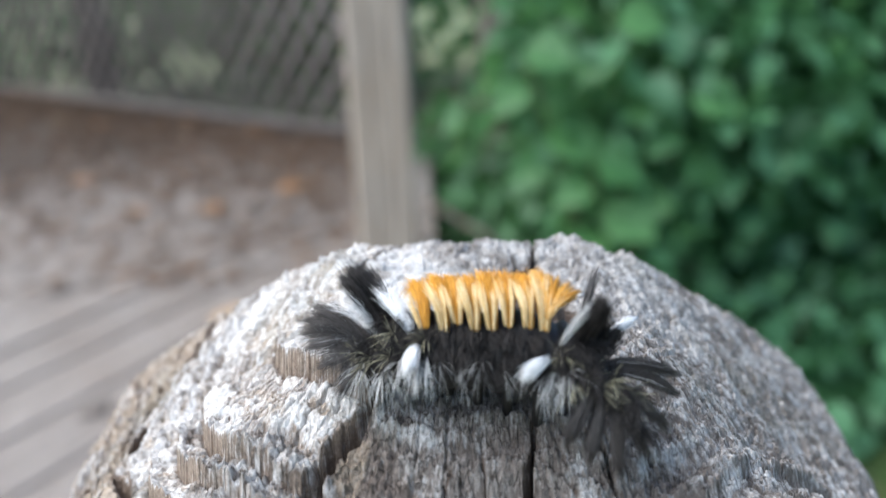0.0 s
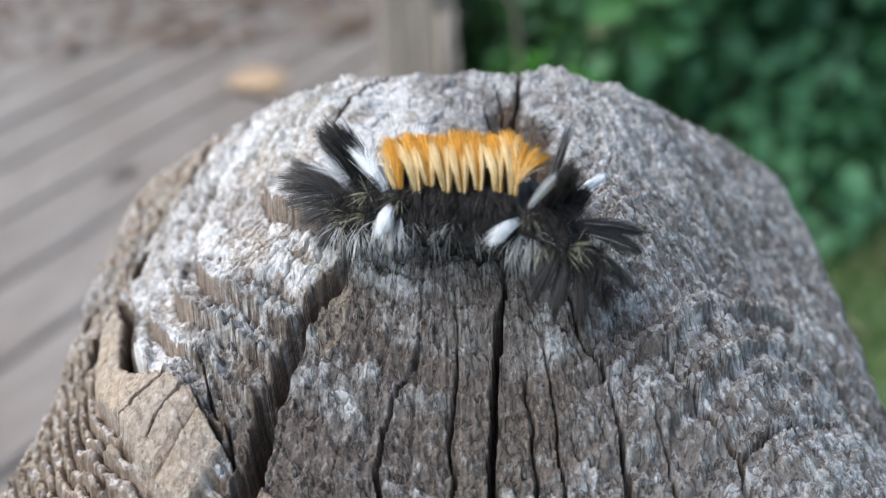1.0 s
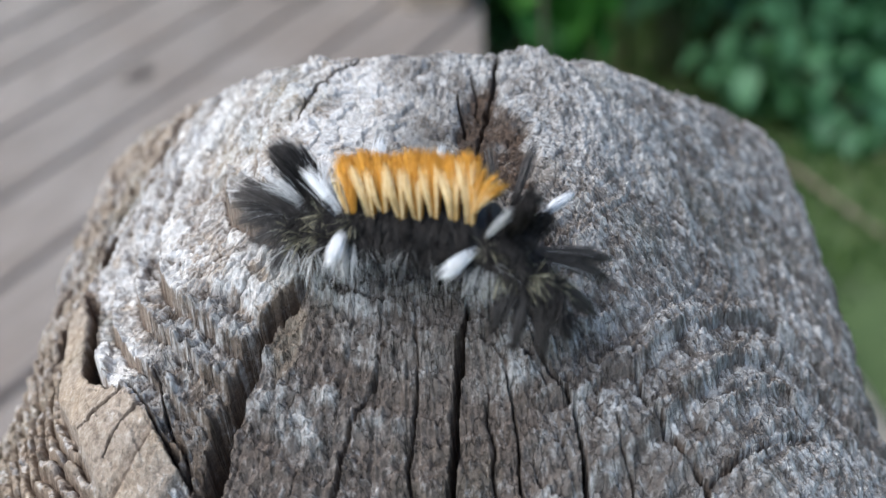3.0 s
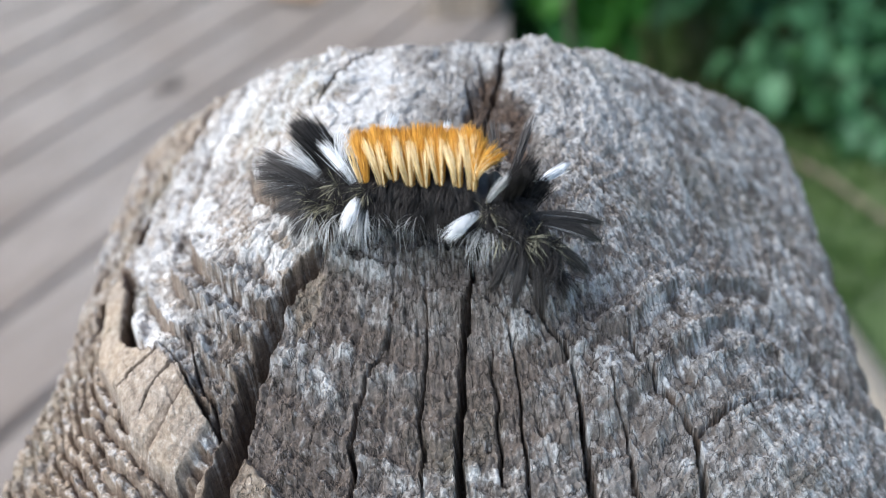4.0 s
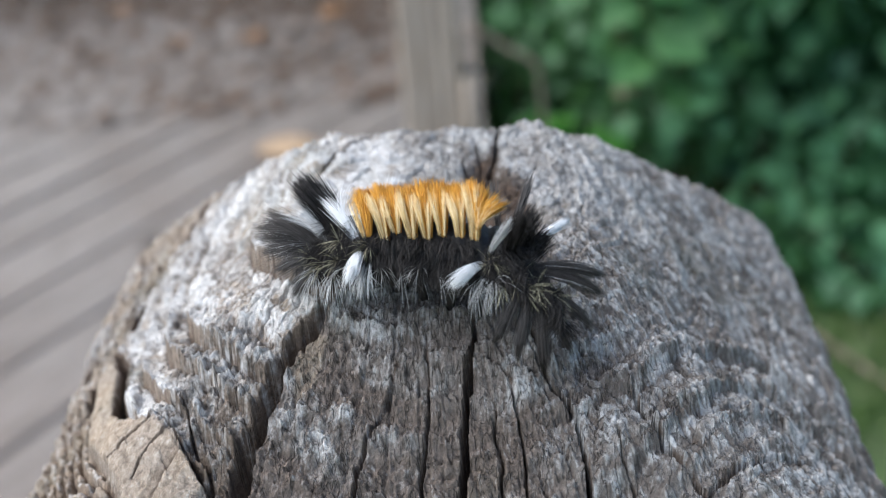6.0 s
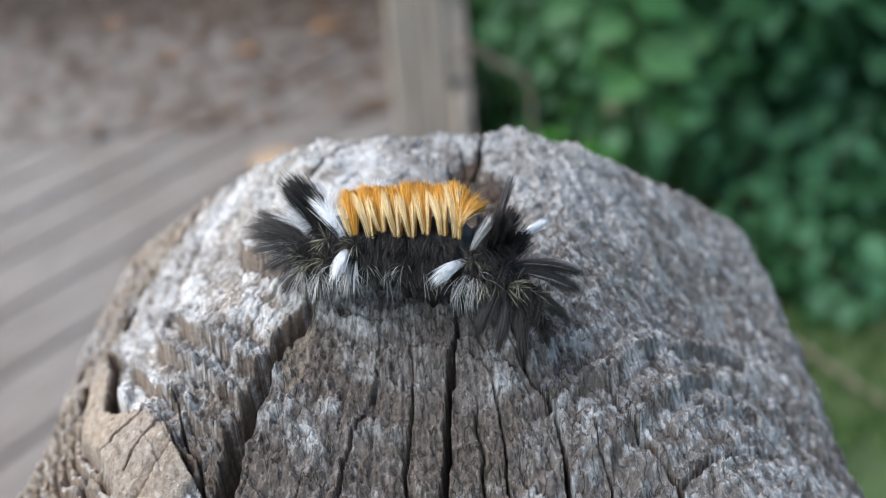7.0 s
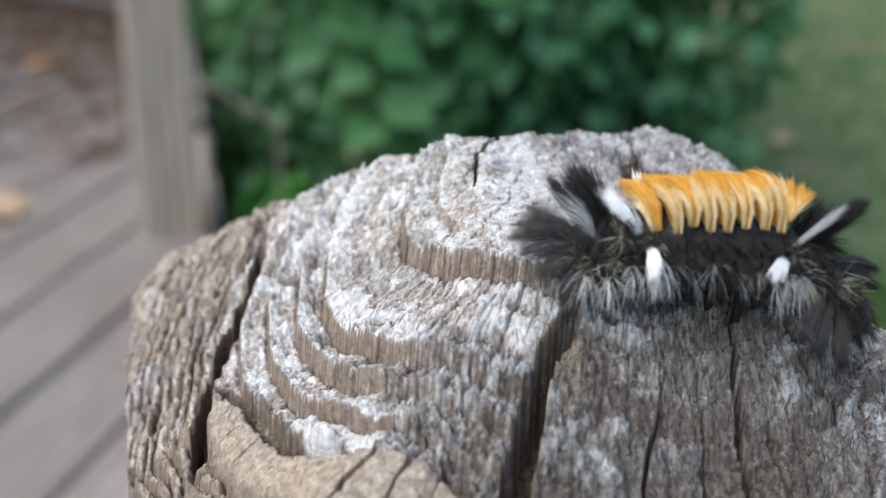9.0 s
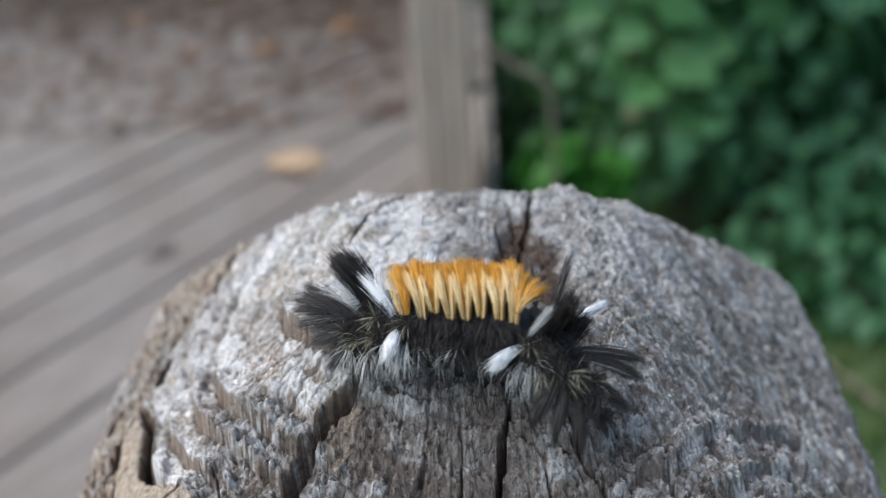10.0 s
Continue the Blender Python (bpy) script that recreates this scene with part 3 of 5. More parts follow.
    # crumbling: flakes of uneven height, long on the front, squat on the ledges
    wob = 0.5 * (fbm(x / 0.8, y / 0.8, 117, 2) - 0.5)
    flake, flake_edge = cells(arc / 0.85 + wob, r / 0.55 + wob, 9)
    slab, slab_edge = cells(arc / 2.3 + 2 * wob, r / 1.25 + wob, 15)
    grit = cells(sx / 0.44, sy / 0.40, 21)[0]
    z += (0.32 * (flake - 0.5) - 0.20 * smooth(0.16, 0.0, flake_edge)) * (0.3 + 0.7 * steep) * (1 - 0.75 * left) * rough
    z += (1.0 * (slab - 0.5) - 0.60 * smooth(0.12, 0.0, slab_edge)) * (1 - west) * left * slope * rough
    z += 0.20 * (grit - 0.5) * rough * (1 - 0.5 * west) * smooth(0.3, 0.6, broad + 0.3 * (flake - 0.5))
    z += 1.7 * (fbm(x / 8, y / 8, 71, 3) - 0.5)
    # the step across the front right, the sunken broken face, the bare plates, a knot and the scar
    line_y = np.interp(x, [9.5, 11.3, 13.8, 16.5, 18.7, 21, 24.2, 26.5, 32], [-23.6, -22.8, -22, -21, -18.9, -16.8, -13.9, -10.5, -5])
    # shade marks a strip below each step, where its shadow is painted
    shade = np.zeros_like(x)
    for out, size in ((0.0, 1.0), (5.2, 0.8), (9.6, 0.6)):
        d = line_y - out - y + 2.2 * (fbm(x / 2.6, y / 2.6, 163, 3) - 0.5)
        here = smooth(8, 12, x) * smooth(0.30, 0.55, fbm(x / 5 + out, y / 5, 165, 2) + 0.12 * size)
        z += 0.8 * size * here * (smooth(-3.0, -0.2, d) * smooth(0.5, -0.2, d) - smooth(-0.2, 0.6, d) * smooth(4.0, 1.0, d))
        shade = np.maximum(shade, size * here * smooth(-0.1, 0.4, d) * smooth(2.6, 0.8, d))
    z -= 0.7 * broken * (1 - plate)
    z += 0.5 * plate + 0.8 * drop + 0.35 * flat - 0.9 * scar
    # the rings of the front wear into soft swells and troughs
    swell = fbm(arc / 13, q / 2.3, 161, 2)
    front = (1 - left) * (1 - plate) * smooth(15, 20, r) * (1 - 0.45 * smooth(12, 24, x))
    z += 2.1 * (swell - 0.5) * front * (1 - 0.3 * flat)
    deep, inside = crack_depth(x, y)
    z -= deep
    mottle = fbm(x / 3.2, y / 3.2, 83, 3)
    streak = grid_noise(arc / 0.45, r / 9, 59)
    raw = inside_of(px, py, SPLINTER, 0.3)
    tan = plate * (0.30 + 0.75 * mottle)
    tan = np.maximum(tan, 0.75 * rim_zone * smooth(0.15, 0.45, mottle))
    tan = np.maximum(tan, (0.08 + 0.46 * smooth(0.42, 0.60, mottle)) * west)
    tan = np.maximum(np.maximum(tan, 0.50 * riser), 0.7 * raw) * (1 - drop)
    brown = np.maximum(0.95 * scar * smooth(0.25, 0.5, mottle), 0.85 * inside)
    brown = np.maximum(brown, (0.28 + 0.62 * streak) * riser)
    # the dark line of shade at each ledge foot is painted brown
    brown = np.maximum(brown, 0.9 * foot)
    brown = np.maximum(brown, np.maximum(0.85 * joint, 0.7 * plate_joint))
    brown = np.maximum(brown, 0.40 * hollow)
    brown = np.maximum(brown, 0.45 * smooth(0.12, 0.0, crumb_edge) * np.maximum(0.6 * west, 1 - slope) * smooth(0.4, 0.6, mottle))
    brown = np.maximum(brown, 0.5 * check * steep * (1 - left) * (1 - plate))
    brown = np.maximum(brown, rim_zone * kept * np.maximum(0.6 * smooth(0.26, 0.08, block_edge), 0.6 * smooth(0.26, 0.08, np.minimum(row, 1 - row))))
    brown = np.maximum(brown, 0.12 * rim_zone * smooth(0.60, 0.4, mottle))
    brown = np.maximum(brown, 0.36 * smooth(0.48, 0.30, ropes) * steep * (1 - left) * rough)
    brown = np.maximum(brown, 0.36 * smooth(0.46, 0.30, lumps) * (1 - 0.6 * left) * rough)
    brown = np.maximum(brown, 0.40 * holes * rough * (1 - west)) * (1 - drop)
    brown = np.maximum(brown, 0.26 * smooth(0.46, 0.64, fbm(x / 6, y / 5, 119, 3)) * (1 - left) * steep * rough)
    # below front ledges and in swell troughs, brown stands in for shade
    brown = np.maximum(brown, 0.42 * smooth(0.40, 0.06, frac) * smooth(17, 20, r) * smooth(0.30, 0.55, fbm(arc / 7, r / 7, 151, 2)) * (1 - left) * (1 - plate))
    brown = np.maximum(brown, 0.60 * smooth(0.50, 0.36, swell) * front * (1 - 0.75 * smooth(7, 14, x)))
    # shadow below the steps, put into the brown tint
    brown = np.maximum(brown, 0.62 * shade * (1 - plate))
    brown = np.maximum(brown, 0.5 * broken * smooth(0.6, 0.35, lumps)) * (1 - 0.8 * raw)
    # bleached wood: the treads of the weather side, with sky glare painted in, the back of the head, and bands along
    # the front
    back = smooth(-10, 4, y) * smooth(30, 8, x) * (0.30 + 0.5 * smooth(0.40, 0.65, fbm(x / 2.2, y / 2.2, 145, 3)))
    # tread lips and the left side are paler: highlights put into the colour
    tread_pale = west * (0.35 + 0.65 * left) * (0.32 + 0.66 * smooth(0.46, 0.64, 0.6 * fbm(x / 2.6, y / 2.6, 139, 3) + 0.4 * grain) + 0.40 * smooth(0.55, 0.95, frac)) * (1 - 0.6 * rim_zone)
    pale = np.maximum(tread_pale, back * (1 - slope * west)) * (1 - riser) * (1 - inside) * (1 - 0.8 * foot)
    thin = (q / 2.7) % 1.0
    bands = np.maximum(smooth(0.35, 0.8, thin) * (1 - smooth(0.85, 1, thin)), 0.7 * smooth(0.5, 0.9, frac)) * slope * smooth(0.35, 0.6, fbm(arc / 6, r / 6, 87, 2))
    high = smooth(0.42, 0.62, 0.4 * lumps + 0.2 * pits + 0.4 * ropes)
    front_pale = (0.12 + 0.14 * smooth(3, -6, x) + 0.38 * bands + 0.20 * flat + 0.24 * smooth(7, 15, x) * smooth(-27, -14, y)) * (0.3 + 0.9 * high) * (0.35 + 1.1 * np.maximum(smooth(0.40, 0.60, swell), 0.6 * smooth(7, 14, x))) * (1 - left)
    pale = (pale + front_pale) * (0.6 + 0.8 * fbm(x / 6, y / 6, 89, 2)) * (1 - 0.3 * broken)
    pale = np.maximum(pale * (1 - 0.75 * plate) * (1 - 0.9 * scar) * (1 - raw) - 0.2 * plate, drop)
    return z, np.clip(tan, 0, 1), np.clip(brown, 0, 1), np.clip(pale, -0.4, 1), left, arc, r, smooth(6, 20, x) * (1 - 0.5 * flat)


def wooden_post():
    post = empty("wooden_post", (0, 0, 0), "weathered grey square post with cracked chamfered top", "post")
    us = np.r_[np.linspace(-1, -0.93, 40)[:-1], np.linspace(-0.93, 0.62, 760)[:-1], np.linspace(0.62, 1, 130)]
    vs = np.r_[np.linspace(-1, -0.86, 36)[:-1], np.linspace(-0.86, 0.0, 470)[:-1], np.linspace(0.0, 0.34, 110)[:-1], np.linspace(0.34, 1, 110)]
    u, v = np.meshgrid(us, vs, indexing="ij")
    m = np.maximum(np.abs(u), np.abs(v))
    l = (np.abs(u) ** 9 + np.abs(v) ** 9 + 1e-12) ** (1 / 9)
    rim = np.arctan2(v, u) * 40
    swell = 1 + smooth(0.8, 1, m) * (0.030 * (fbm(rim / 1.3, rim * 0, 97, 3) - 0.5) + 0.02 * (fbm(rim / 9, rim * 0, 99, 2) - 0.5))
    x, y = HALF * u * m / np.maximum(l, 1e-9) * swell, HALF * v * m / np.maximum(l, 1e-9) * swell
    x = np.where(x > 0, x * (0.985 - 0.028 * smooth(-28, -4, y) - 0.03 * smooth(-10, 35, y)), x * (1 + 0.0004 * np.maximum(y, 0) + 0.03 * smooth(2, -24, y)))
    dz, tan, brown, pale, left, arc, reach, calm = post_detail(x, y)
    z = post_base(x, y) + dz - 1.2 * smooth(0.95, 1.0, m)
    top = np.stack([x, y, z], -1).reshape(-1, 3)
    ni, nj = u.shape
    idx = np.arange(ni * nj).reshape(ni, nj)
    quads = np.stack([idx[:-1, :-1], idx[1:, :-1], idx[1:, 1:], idx[:-1, 1:]], -1).reshape(-1, 4)
    loop = np.r_[idx[:, 0], idx[-1, 1:], idx[-2::-1, -1], idx[0, -2:0:-1]]
    rows, sides = [loop], []
    verts, count = [top], len(top)
    ring0 = top[loop]
    for drop in (0.8, 2, 4, 7, 11, 16, 24, 40, 90, 250, None):
        ring = ring0.copy()
        ring[:, 2] = -600 + 0.0 if drop is None else ring0[:, 2] * (1 - min(drop / 60, 1)) + (-27) * min(drop / 60, 1) - drop
        if drop is not None and drop < 30:
            wob = 1 + 0.012 * (fbm(np.arctan2(ring[:, 1], ring[:, 0]) * 60, ring[:, 2] / 6, 101, 2) - 0.5)
            ring[:, :2] *= wob[:, None]
        verts.append(ring)
        rows.append(np.arange(count, count + len(loop)))
        count += len(loop)
    for a, b in zip(rows, rows[1:]):
        sides.append(np.stack([a, b, np.roll(b, -1), np.roll(a, -1)], -1))
    verts = np.concatenate(verts) * MM
    faces = np.concatenate([quads] + sides)
    me = bpy.data.meshes.new("shaft")
    me.vertices.add(len(verts))
    me.vertices.foreach_set("co", verts.ravel())
    me.loops.add(faces.size)
    me.loops.foreach_set("vertex_index", faces.ravel())
    me.polygons.add(len(faces))
    me.polygons.foreach_set("loop_start", np.arange(0, faces.size, 4))
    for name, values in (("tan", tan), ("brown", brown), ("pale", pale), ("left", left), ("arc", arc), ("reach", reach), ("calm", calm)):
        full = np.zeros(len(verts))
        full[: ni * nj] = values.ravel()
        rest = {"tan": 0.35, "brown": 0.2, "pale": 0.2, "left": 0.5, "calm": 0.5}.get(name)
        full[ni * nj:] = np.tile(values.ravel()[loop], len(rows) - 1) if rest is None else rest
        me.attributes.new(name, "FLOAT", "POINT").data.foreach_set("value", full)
    me.update()
    me.validate()
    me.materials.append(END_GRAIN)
    me.shade_smooth()
    shaft = part_of("shaft", me, None, post)
    shaft.location = TOP
    return post


# ---- the caterpillar, in millimetres round the middle of the post's head ----
def strands(name, base, mid, tip, radius, material, parent, label=""):
    """Tapered bristles, each a three-sided curved tube from base past mid to tip."""
    n = len(base)
    steps = np.array([0.0, 0.3, 0.6, 0.85])
    p = (1 - steps)[None, :, None] ** 2 * base[:, None] + (2 * steps * (1 - steps))[None, :, None] * mid[:, None] + steps[None, :, None] ** 2 * tip[:, None]
    d = tip - base
    d /= np.linalg.norm(d, axis=1, keepdims=True) + 1e-9
    side = np.cross(d, [0.3, 0.5, 0.81])
    side /= np.linalg.norm(side, axis=1, keepdims=True) + 1e-9
    up = np.cross(d, side)
    rad = radius * np.array([0.85, 1.0, 0.85, 0.5])
    rings = []
    for a in (0, 2.094, 4.189):
        rings.append(p + rad[None, :, None] * (math.cos(a) * side + math.sin(a) * up)[:, None])
    body = np.stack(rings, 2).reshape(n, 12, 3)
    verts = np.concatenate([body, tip[:, None]], 1).reshape(-1, 3) * MM
    one = []
    for s in range(3):
        for k in range(3):
            a, b = s * 3 + k, s * 3 + (k + 1) % 3
            one.append((a, b, b + 3, a + 3))
    caps = [(9 + k, 9 + (k + 1) % 3, 12) for k in range(3)]
    faces = [tuple(i * 13 + j for j in f) for i in range(n) for f in one + caps]
    me = mesh_from(name, verts, faces, material)
    return part_of(name, me, None, parent, label)


HAIR = np.random.RandomState(12)


def tuft(name, base, tip, count, material, parent, root=0.35, flare=0.8, bend=(0, 0, 0.4), radius=0.035, stray=0.12, label="", wide=(1, 1, 1), waist=1.0, blunt=False):
    """A lock of hair from one wart: narrow at the root, flared towards the tip."""
    base, tip = np.array(base, float), np.array(tip, float)
    g = HAIR.normal(size=(count, 3))
    g /= np.maximum(np.linalg.norm(g, axis=1, keepdims=True) / np.minimum(np.abs(HAIR.normal(size=(count, 1))), 1.6), 1e-6)
    length = np.linalg.norm(tip - base)
    b = base + root * g * 0.6 + HAIR.normal(size=(count, 3)) * root * 0.25
    reach = HAIR.uniform(0.72, 1.06, size=(count, 1))
    if blunt:
        reach = 1.03 - 0.05 * np.sum(g * g, 1, keepdims=True) + HAIR.normal(size=(count, 1)) * 0.045
    t = base + (tip - base) * reach + flare * g * np.array(wide, float) * reach + HAIR.normal(size=(count, 3)) * stray * length * 0.3
    m = 0.5 * (b + t) + 0.5 * (waist - 1) * flare * g * np.array(wide, float) * reach + np.array(bend, float) + HAIR.normal(size=(count, 3)) * stray * length * 0.12
    return strands(name, b, m, t, radius, material, parent, label)


def burst(name, base, axis, count, length, material, parent, open_angle=1.0, radius=0.028, droop=0.1):
    """A star of stiff short spines round one wart."""
    axis = np.array(axis, float)
    axis /= np.linalg.norm(axis)
    d = axis + open_angle * HAIR.normal(size=(count, 3))
    d /= np.linalg.norm(d, axis=1, keepdims=True)
    base = np.array(base, float) + 0.08 * HAIR.normal(size=(count, 3))
    tip = base + d * length * HAIR.uniform(0.6, 1.1, size=(count, 1))
    mid = 0.5 * (base + tip) + 0.04 * length * HAIR.normal(size=(count, 3)) + np.array([0, -0.06, 0.02 + droop]) * length
    tip = tip + np.array([0, 0, -droop]) * length
    return strands(name, base, mid, tip, radius, material, parent)


def axis_at(x):
    """The middle line of the larva's body."""
    y = np.interp(x, [-12, -8, -3, 2, 6, 9, 11], [-13.6, -15.2, -16.5, -17.8, -18.9, -20.2, -21.4])
    z = np.interp(x, [-12, -8, -3, 2, 6, 9, 11], [0.4, 1.5, 2.0, 1.8, 1.2, -0.6, -2.6])
    return np.array([x, y, z])


def larva_body(parent):
    """A segmented tube, pinched between the segments."""
    n, sides = 110, 28
    verts, faces = [], []
    for i in range(n):
        f = i / (n - 1)
        c = axis_at(-12.2 + 23.2 * f)
        fat = 3.3 * (1 - abs(2 * f - 1) ** 4) ** 0.5 + 0.02
        fat *= 1 - 0.10 * abs(math.cos(f * math.pi * 12)) ** 6
        for k in range(sides):
            a = 2 * math.pi * k / sides
            knob = 1 + 0.06 * max(0, math.cos(6 * a)) * abs(math.sin(f * math.pi * 12))
            verts.append((c[0], c[1] + fat * knob * math.cos(a) * 0.95, c[2] + fat * knob * math.sin(a)))
    for i in range(n - 1):
        for k in range(sides):
            a, b = i * sides + k, i * sides + (k + 1) % sides
            faces.append((a, b, b + sides, a + sides))
    me = mesh_from("body", np.array(verts) * MM, faces, SKIN)
    return part_of("body", me, None, parent)


def legs(parent):
    """Stubby black prolegs under the body."""
    for x in (-8.5, -3.6, -1.2, 1.2, 3.6):
        for s in (-1, 1):
            c = axis_at(x)
            foot = np.array([x, c[1] + 1.7 + s * 0.8, 0.0])
            foot[2] = float(post_base(np.array(foot[0]), np.array(foot[1]))) + 0.2
            start = c + [0, 1.4 + s * 0.7, -1.6]
            v, f = tube([start, 0.5 * (start + foot) + [0, s * 0.3, 0], foot], [0.6, 0.45, 0.4], 8)
            me = mesh_from("proleg", np.array([tuple(p) for p in v]) * MM, f, SKIN)
            part_of("proleg", me, None, parent)


def caterpillar():
    cat = empty("caterpillar", TOP, "black caterpillar with orange, cream and white tufts on the post", "caterpillar")
    larva_body(cat)
    legs(cat)
    # the crest: cones of hair that rise from points on the flank and arch over the back, cream on one edge, orange on the other
    for i, x in enumerate((-5.5, -4.1, -2.8, -1.5, -0.2, 1.1, 2.4, 3.6)):
        c = axis_at(x) + [0, 0, 0.5 + 0.13 * (x + 5.4)]
        jig = HAIR.uniform(-0.2, 0.2, size=4)
        lean = 0.09 * x - 0.1
        root = c + [0.35 + 0.8 * jig[0], -2.85, 2.2 + 1.5 * jig[1] - 0.07 * (x + 5.4)]
        crest = c + [lean + 0.05, 2.6, 4.2 + 0.25 * math.sin(1.9 * i)]
        cut = (1.0, 0.4, 0.30)
        tuft("orange_tuft", root + [0.12, 0.0, 0.1], crest + [0.30, 0, 0], 400, ORANGE_HAIR, cat, 0.24, 0.76, (0.15 + jig[3], -1.25, 3.1), 0.021, 0.05, "orange lock of hair", cut, 1.0)
        tuft("orange_tuft", root + [0.0, 0.7, 0.5], crest + [-0.30, 0.2, 0], 230, ORANGE_HAIR, cat, 0.26, 0.80, (-0.05, -0.8, 3.0), 0.021, 0.06, "orange lock of hair", cut, 1.0)
        tuft("orange_tuft", c + [0.2, 2.5, 2.4], crest + [0.1, -3.0, -0.25], 240, ORANGE_HAIR, cat, 0.4, 1.0, (HAIR.uniform(-0.4, 0.4), 0.6, 2.5), 0.021, 0.09, "orange lock of hair", (1.1, 0.7, 0.15))
        if i:
            tip = root + (crest + [-0.95 + jig[3], -2.9, 1.5] - root) * (0.86 + 0.6 * jig[2])
            tuft("cream_tuft", root + [-0.22, -0.05, 0.1], tip, (0, 84, 24, 92, 60, 20, 92, 46)[i] + 4, CREAM_HAIR, cat, 0.20, 0.34, (0.20 + 1.6 * jig[0], -1.7, 1.5), 0.018, 0.07, "cream lock of hair", (1.1, 0.6, 0.5), 0.9)
            tuft("cream_tuft", root + [0.15, -0.3, 0.1], tip + [1.2, -0.3, 0.0], 18, CREAM_HAIR, cat, 0.14, 0.35, (0.2, -1.1, 1.4), 0.022, 0.06, "cream strands", (1.2, 0.6, 0.5))
        else:
            tuft("cream_tuft", root + [-0.3, -0.1, 0], crest + [-0.6, -1.6, 0.2], 26, CREAM_HAIR, cat, 0.2, 0.5, (-0.3, -1.2, 1.6), 0.022, 0.08, "cream strands", (1.1, 0.6, 0.5))
    # the hindmost cone leans back and opens like a fan
    c = axis_at(5.8) + [0, 0, 1.7]
    fan = c + [-1.4, -2.7, 3.0]
    for dx, dy, dz, n in ((-1.3, 0.4, 5.3, 150), (-0.4, -0.2, 5.3, 190), (0.5, -0.8, 5.0, 190), (1.2, -1.4, 4.6, 170)):
        tuft("orange_tuft", fan, c + [dx, dy, dz], n, ORANGE_HAIR, cat, 0.16, 0.34, (-0.15, -0.9, 1.2), 0.024, 0.05, "orange lock of hair")
        tuft("cream_tuft", fan + [0, -0.1, 0.1], c + [dx - 0.2, dy - 0.3, dz - 0.2], 12, CREAM_HAIR, cat, 0.2, 0.5, (-0.15, -1.0, 1.2), 0.022, 0.08, "cream strands")
    # white tufts
    white = "bright white tuft of hair"
    tuft("white_tuft", (-6.1, -18.0, 3.3), (-9.0, -16.0, 7.2), 100, WHITE_HAIR, cat, 0.22, 0.62, (0.45, -1.1, 0.9), 0.020, 0.10, white, (1, 0.8, 1), 1.3)
    tuft("white_tuft", (-7.6, -15.6, 5.2), (-7.2, -13.8, 7.0), 45, WHITE_HAIR, cat, 0.5, 0.8, (-0.5, -0.4, 0.7), 0.020, 0.2, white)
    for base, tip in (((-5.8, -18.8, 3.1), (-6.9, -22.4, 2.2)), ((4.7, -20.8, 2.2), (1.9, -24.6, 2.3))):
        tuft("white_tuft", base, tip, 300, WHITE_HAIR, cat, 0.20, 0.48, (0.15, -0.5, 1.0), 0.030, 0.05, white, (1, 1, 1), 1.5)
    for base, tip in (((-5.6, -19.2, 2.4), (-6.6, -23.4, -1.2)), ((-5.2, -19.2, 2.4), (-5.3, -23.6, -1.0)), ((4.9, -21.2, 1.4), (2.6, -25.4, -0.8))):
        tuft("pale_fringe", base, np.array(tip) * 0.75 + np.array(base) * 0.25, 20, PALE_HAIR, cat, 0.14, 1.0, (0, -1.0, 1.0), 0.021, 0.10, "pale grey drooping hair")
    tuft("white_tuft", (8.7, -18.1, 2.4), (12.3, -15.3, 3.2), 300, WHITE_HAIR, cat, 0.22, 0.32, (0, 0, 0.4), 0.032, 0.03, white, (1, 1, 1), 1.5)
    tuft("white_tuft", (-4.2, -13.6, 4.0), (-3.3, -10.2, 6.4), 200, WHITE_HAIR, cat, 0.25, 0.42, (0, 0, 0.4), 0.030, 0.06, white, (1, 1, 1), 1.4)
    tuft("white_tuft", (1.2, -14.6, 4.0), (1.7, -11.2, 6.0), 110, WHITE_HAIR, cat, 0.25, 0.36, (0, 0, 0.4), 0.026, 0.06, white, (1, 1, 1), 1.4)
    tuft("white_tuft", (5.1, -21.2, 3.2), (7.3, -24.3, 8.0), 110, WISP_HAIR, cat, 0.16, 0.34, (-0.2, -0.4, 0.3), 0.022, 0.05, "pale grey lock of hair", (1, 1, 1), 1.2)
    # black pencils at both ends, blunt at the tip
    pencil = "long black pencil of hair"
    full = (1, 1, 1)
    tuft("black_pencil", (-8.1, -15.0, 2.8), (-11.0, -14.8, 8.3), 1100, BLACK_HAIR, cat, 0.7, 1.20, (0.3, 0, 0.3), 0.030, 0.02, pencil, full, 1.35, True)
    tuft("black_pencil", (-9.0, -13.8, 2.6), (-12.2, -12.6, 7.2), 260, BLACK_HAIR, cat, 0.5, 0.55, (0.2, 0, 0.4), 0.030, 0.03, pencil, full, 1.3, True)
    tuft("black_pencil", (6.8, -20.4, 3.0), (7.9, -25.3, 8.4), 520, BLACK_HAIR, cat, 0.6, 0.62, (0.2, 0.4, 0.4), 0.030, 0.02, pencil, full, 1.4, True)
    tuft("black_pencil", (7.4, -18.8, 2.8), (9.0, -18.8, 5.6), 420, BLACK_HAIR, cat, 0.8, 1.0, (0.2, 0.2, 0.2), 0.030, 0.03, pencil, full, 1.3, True)
    tuft("black_pencil", (7.4, -19.4, 2.0), (8.3, -20.6, 5.4), 620, BLACK_HAIR, cat, 1.0, 0.75, (0.2, 0.1, 0.3), 0.036, 0.04, pencil, full, 1.2, True)
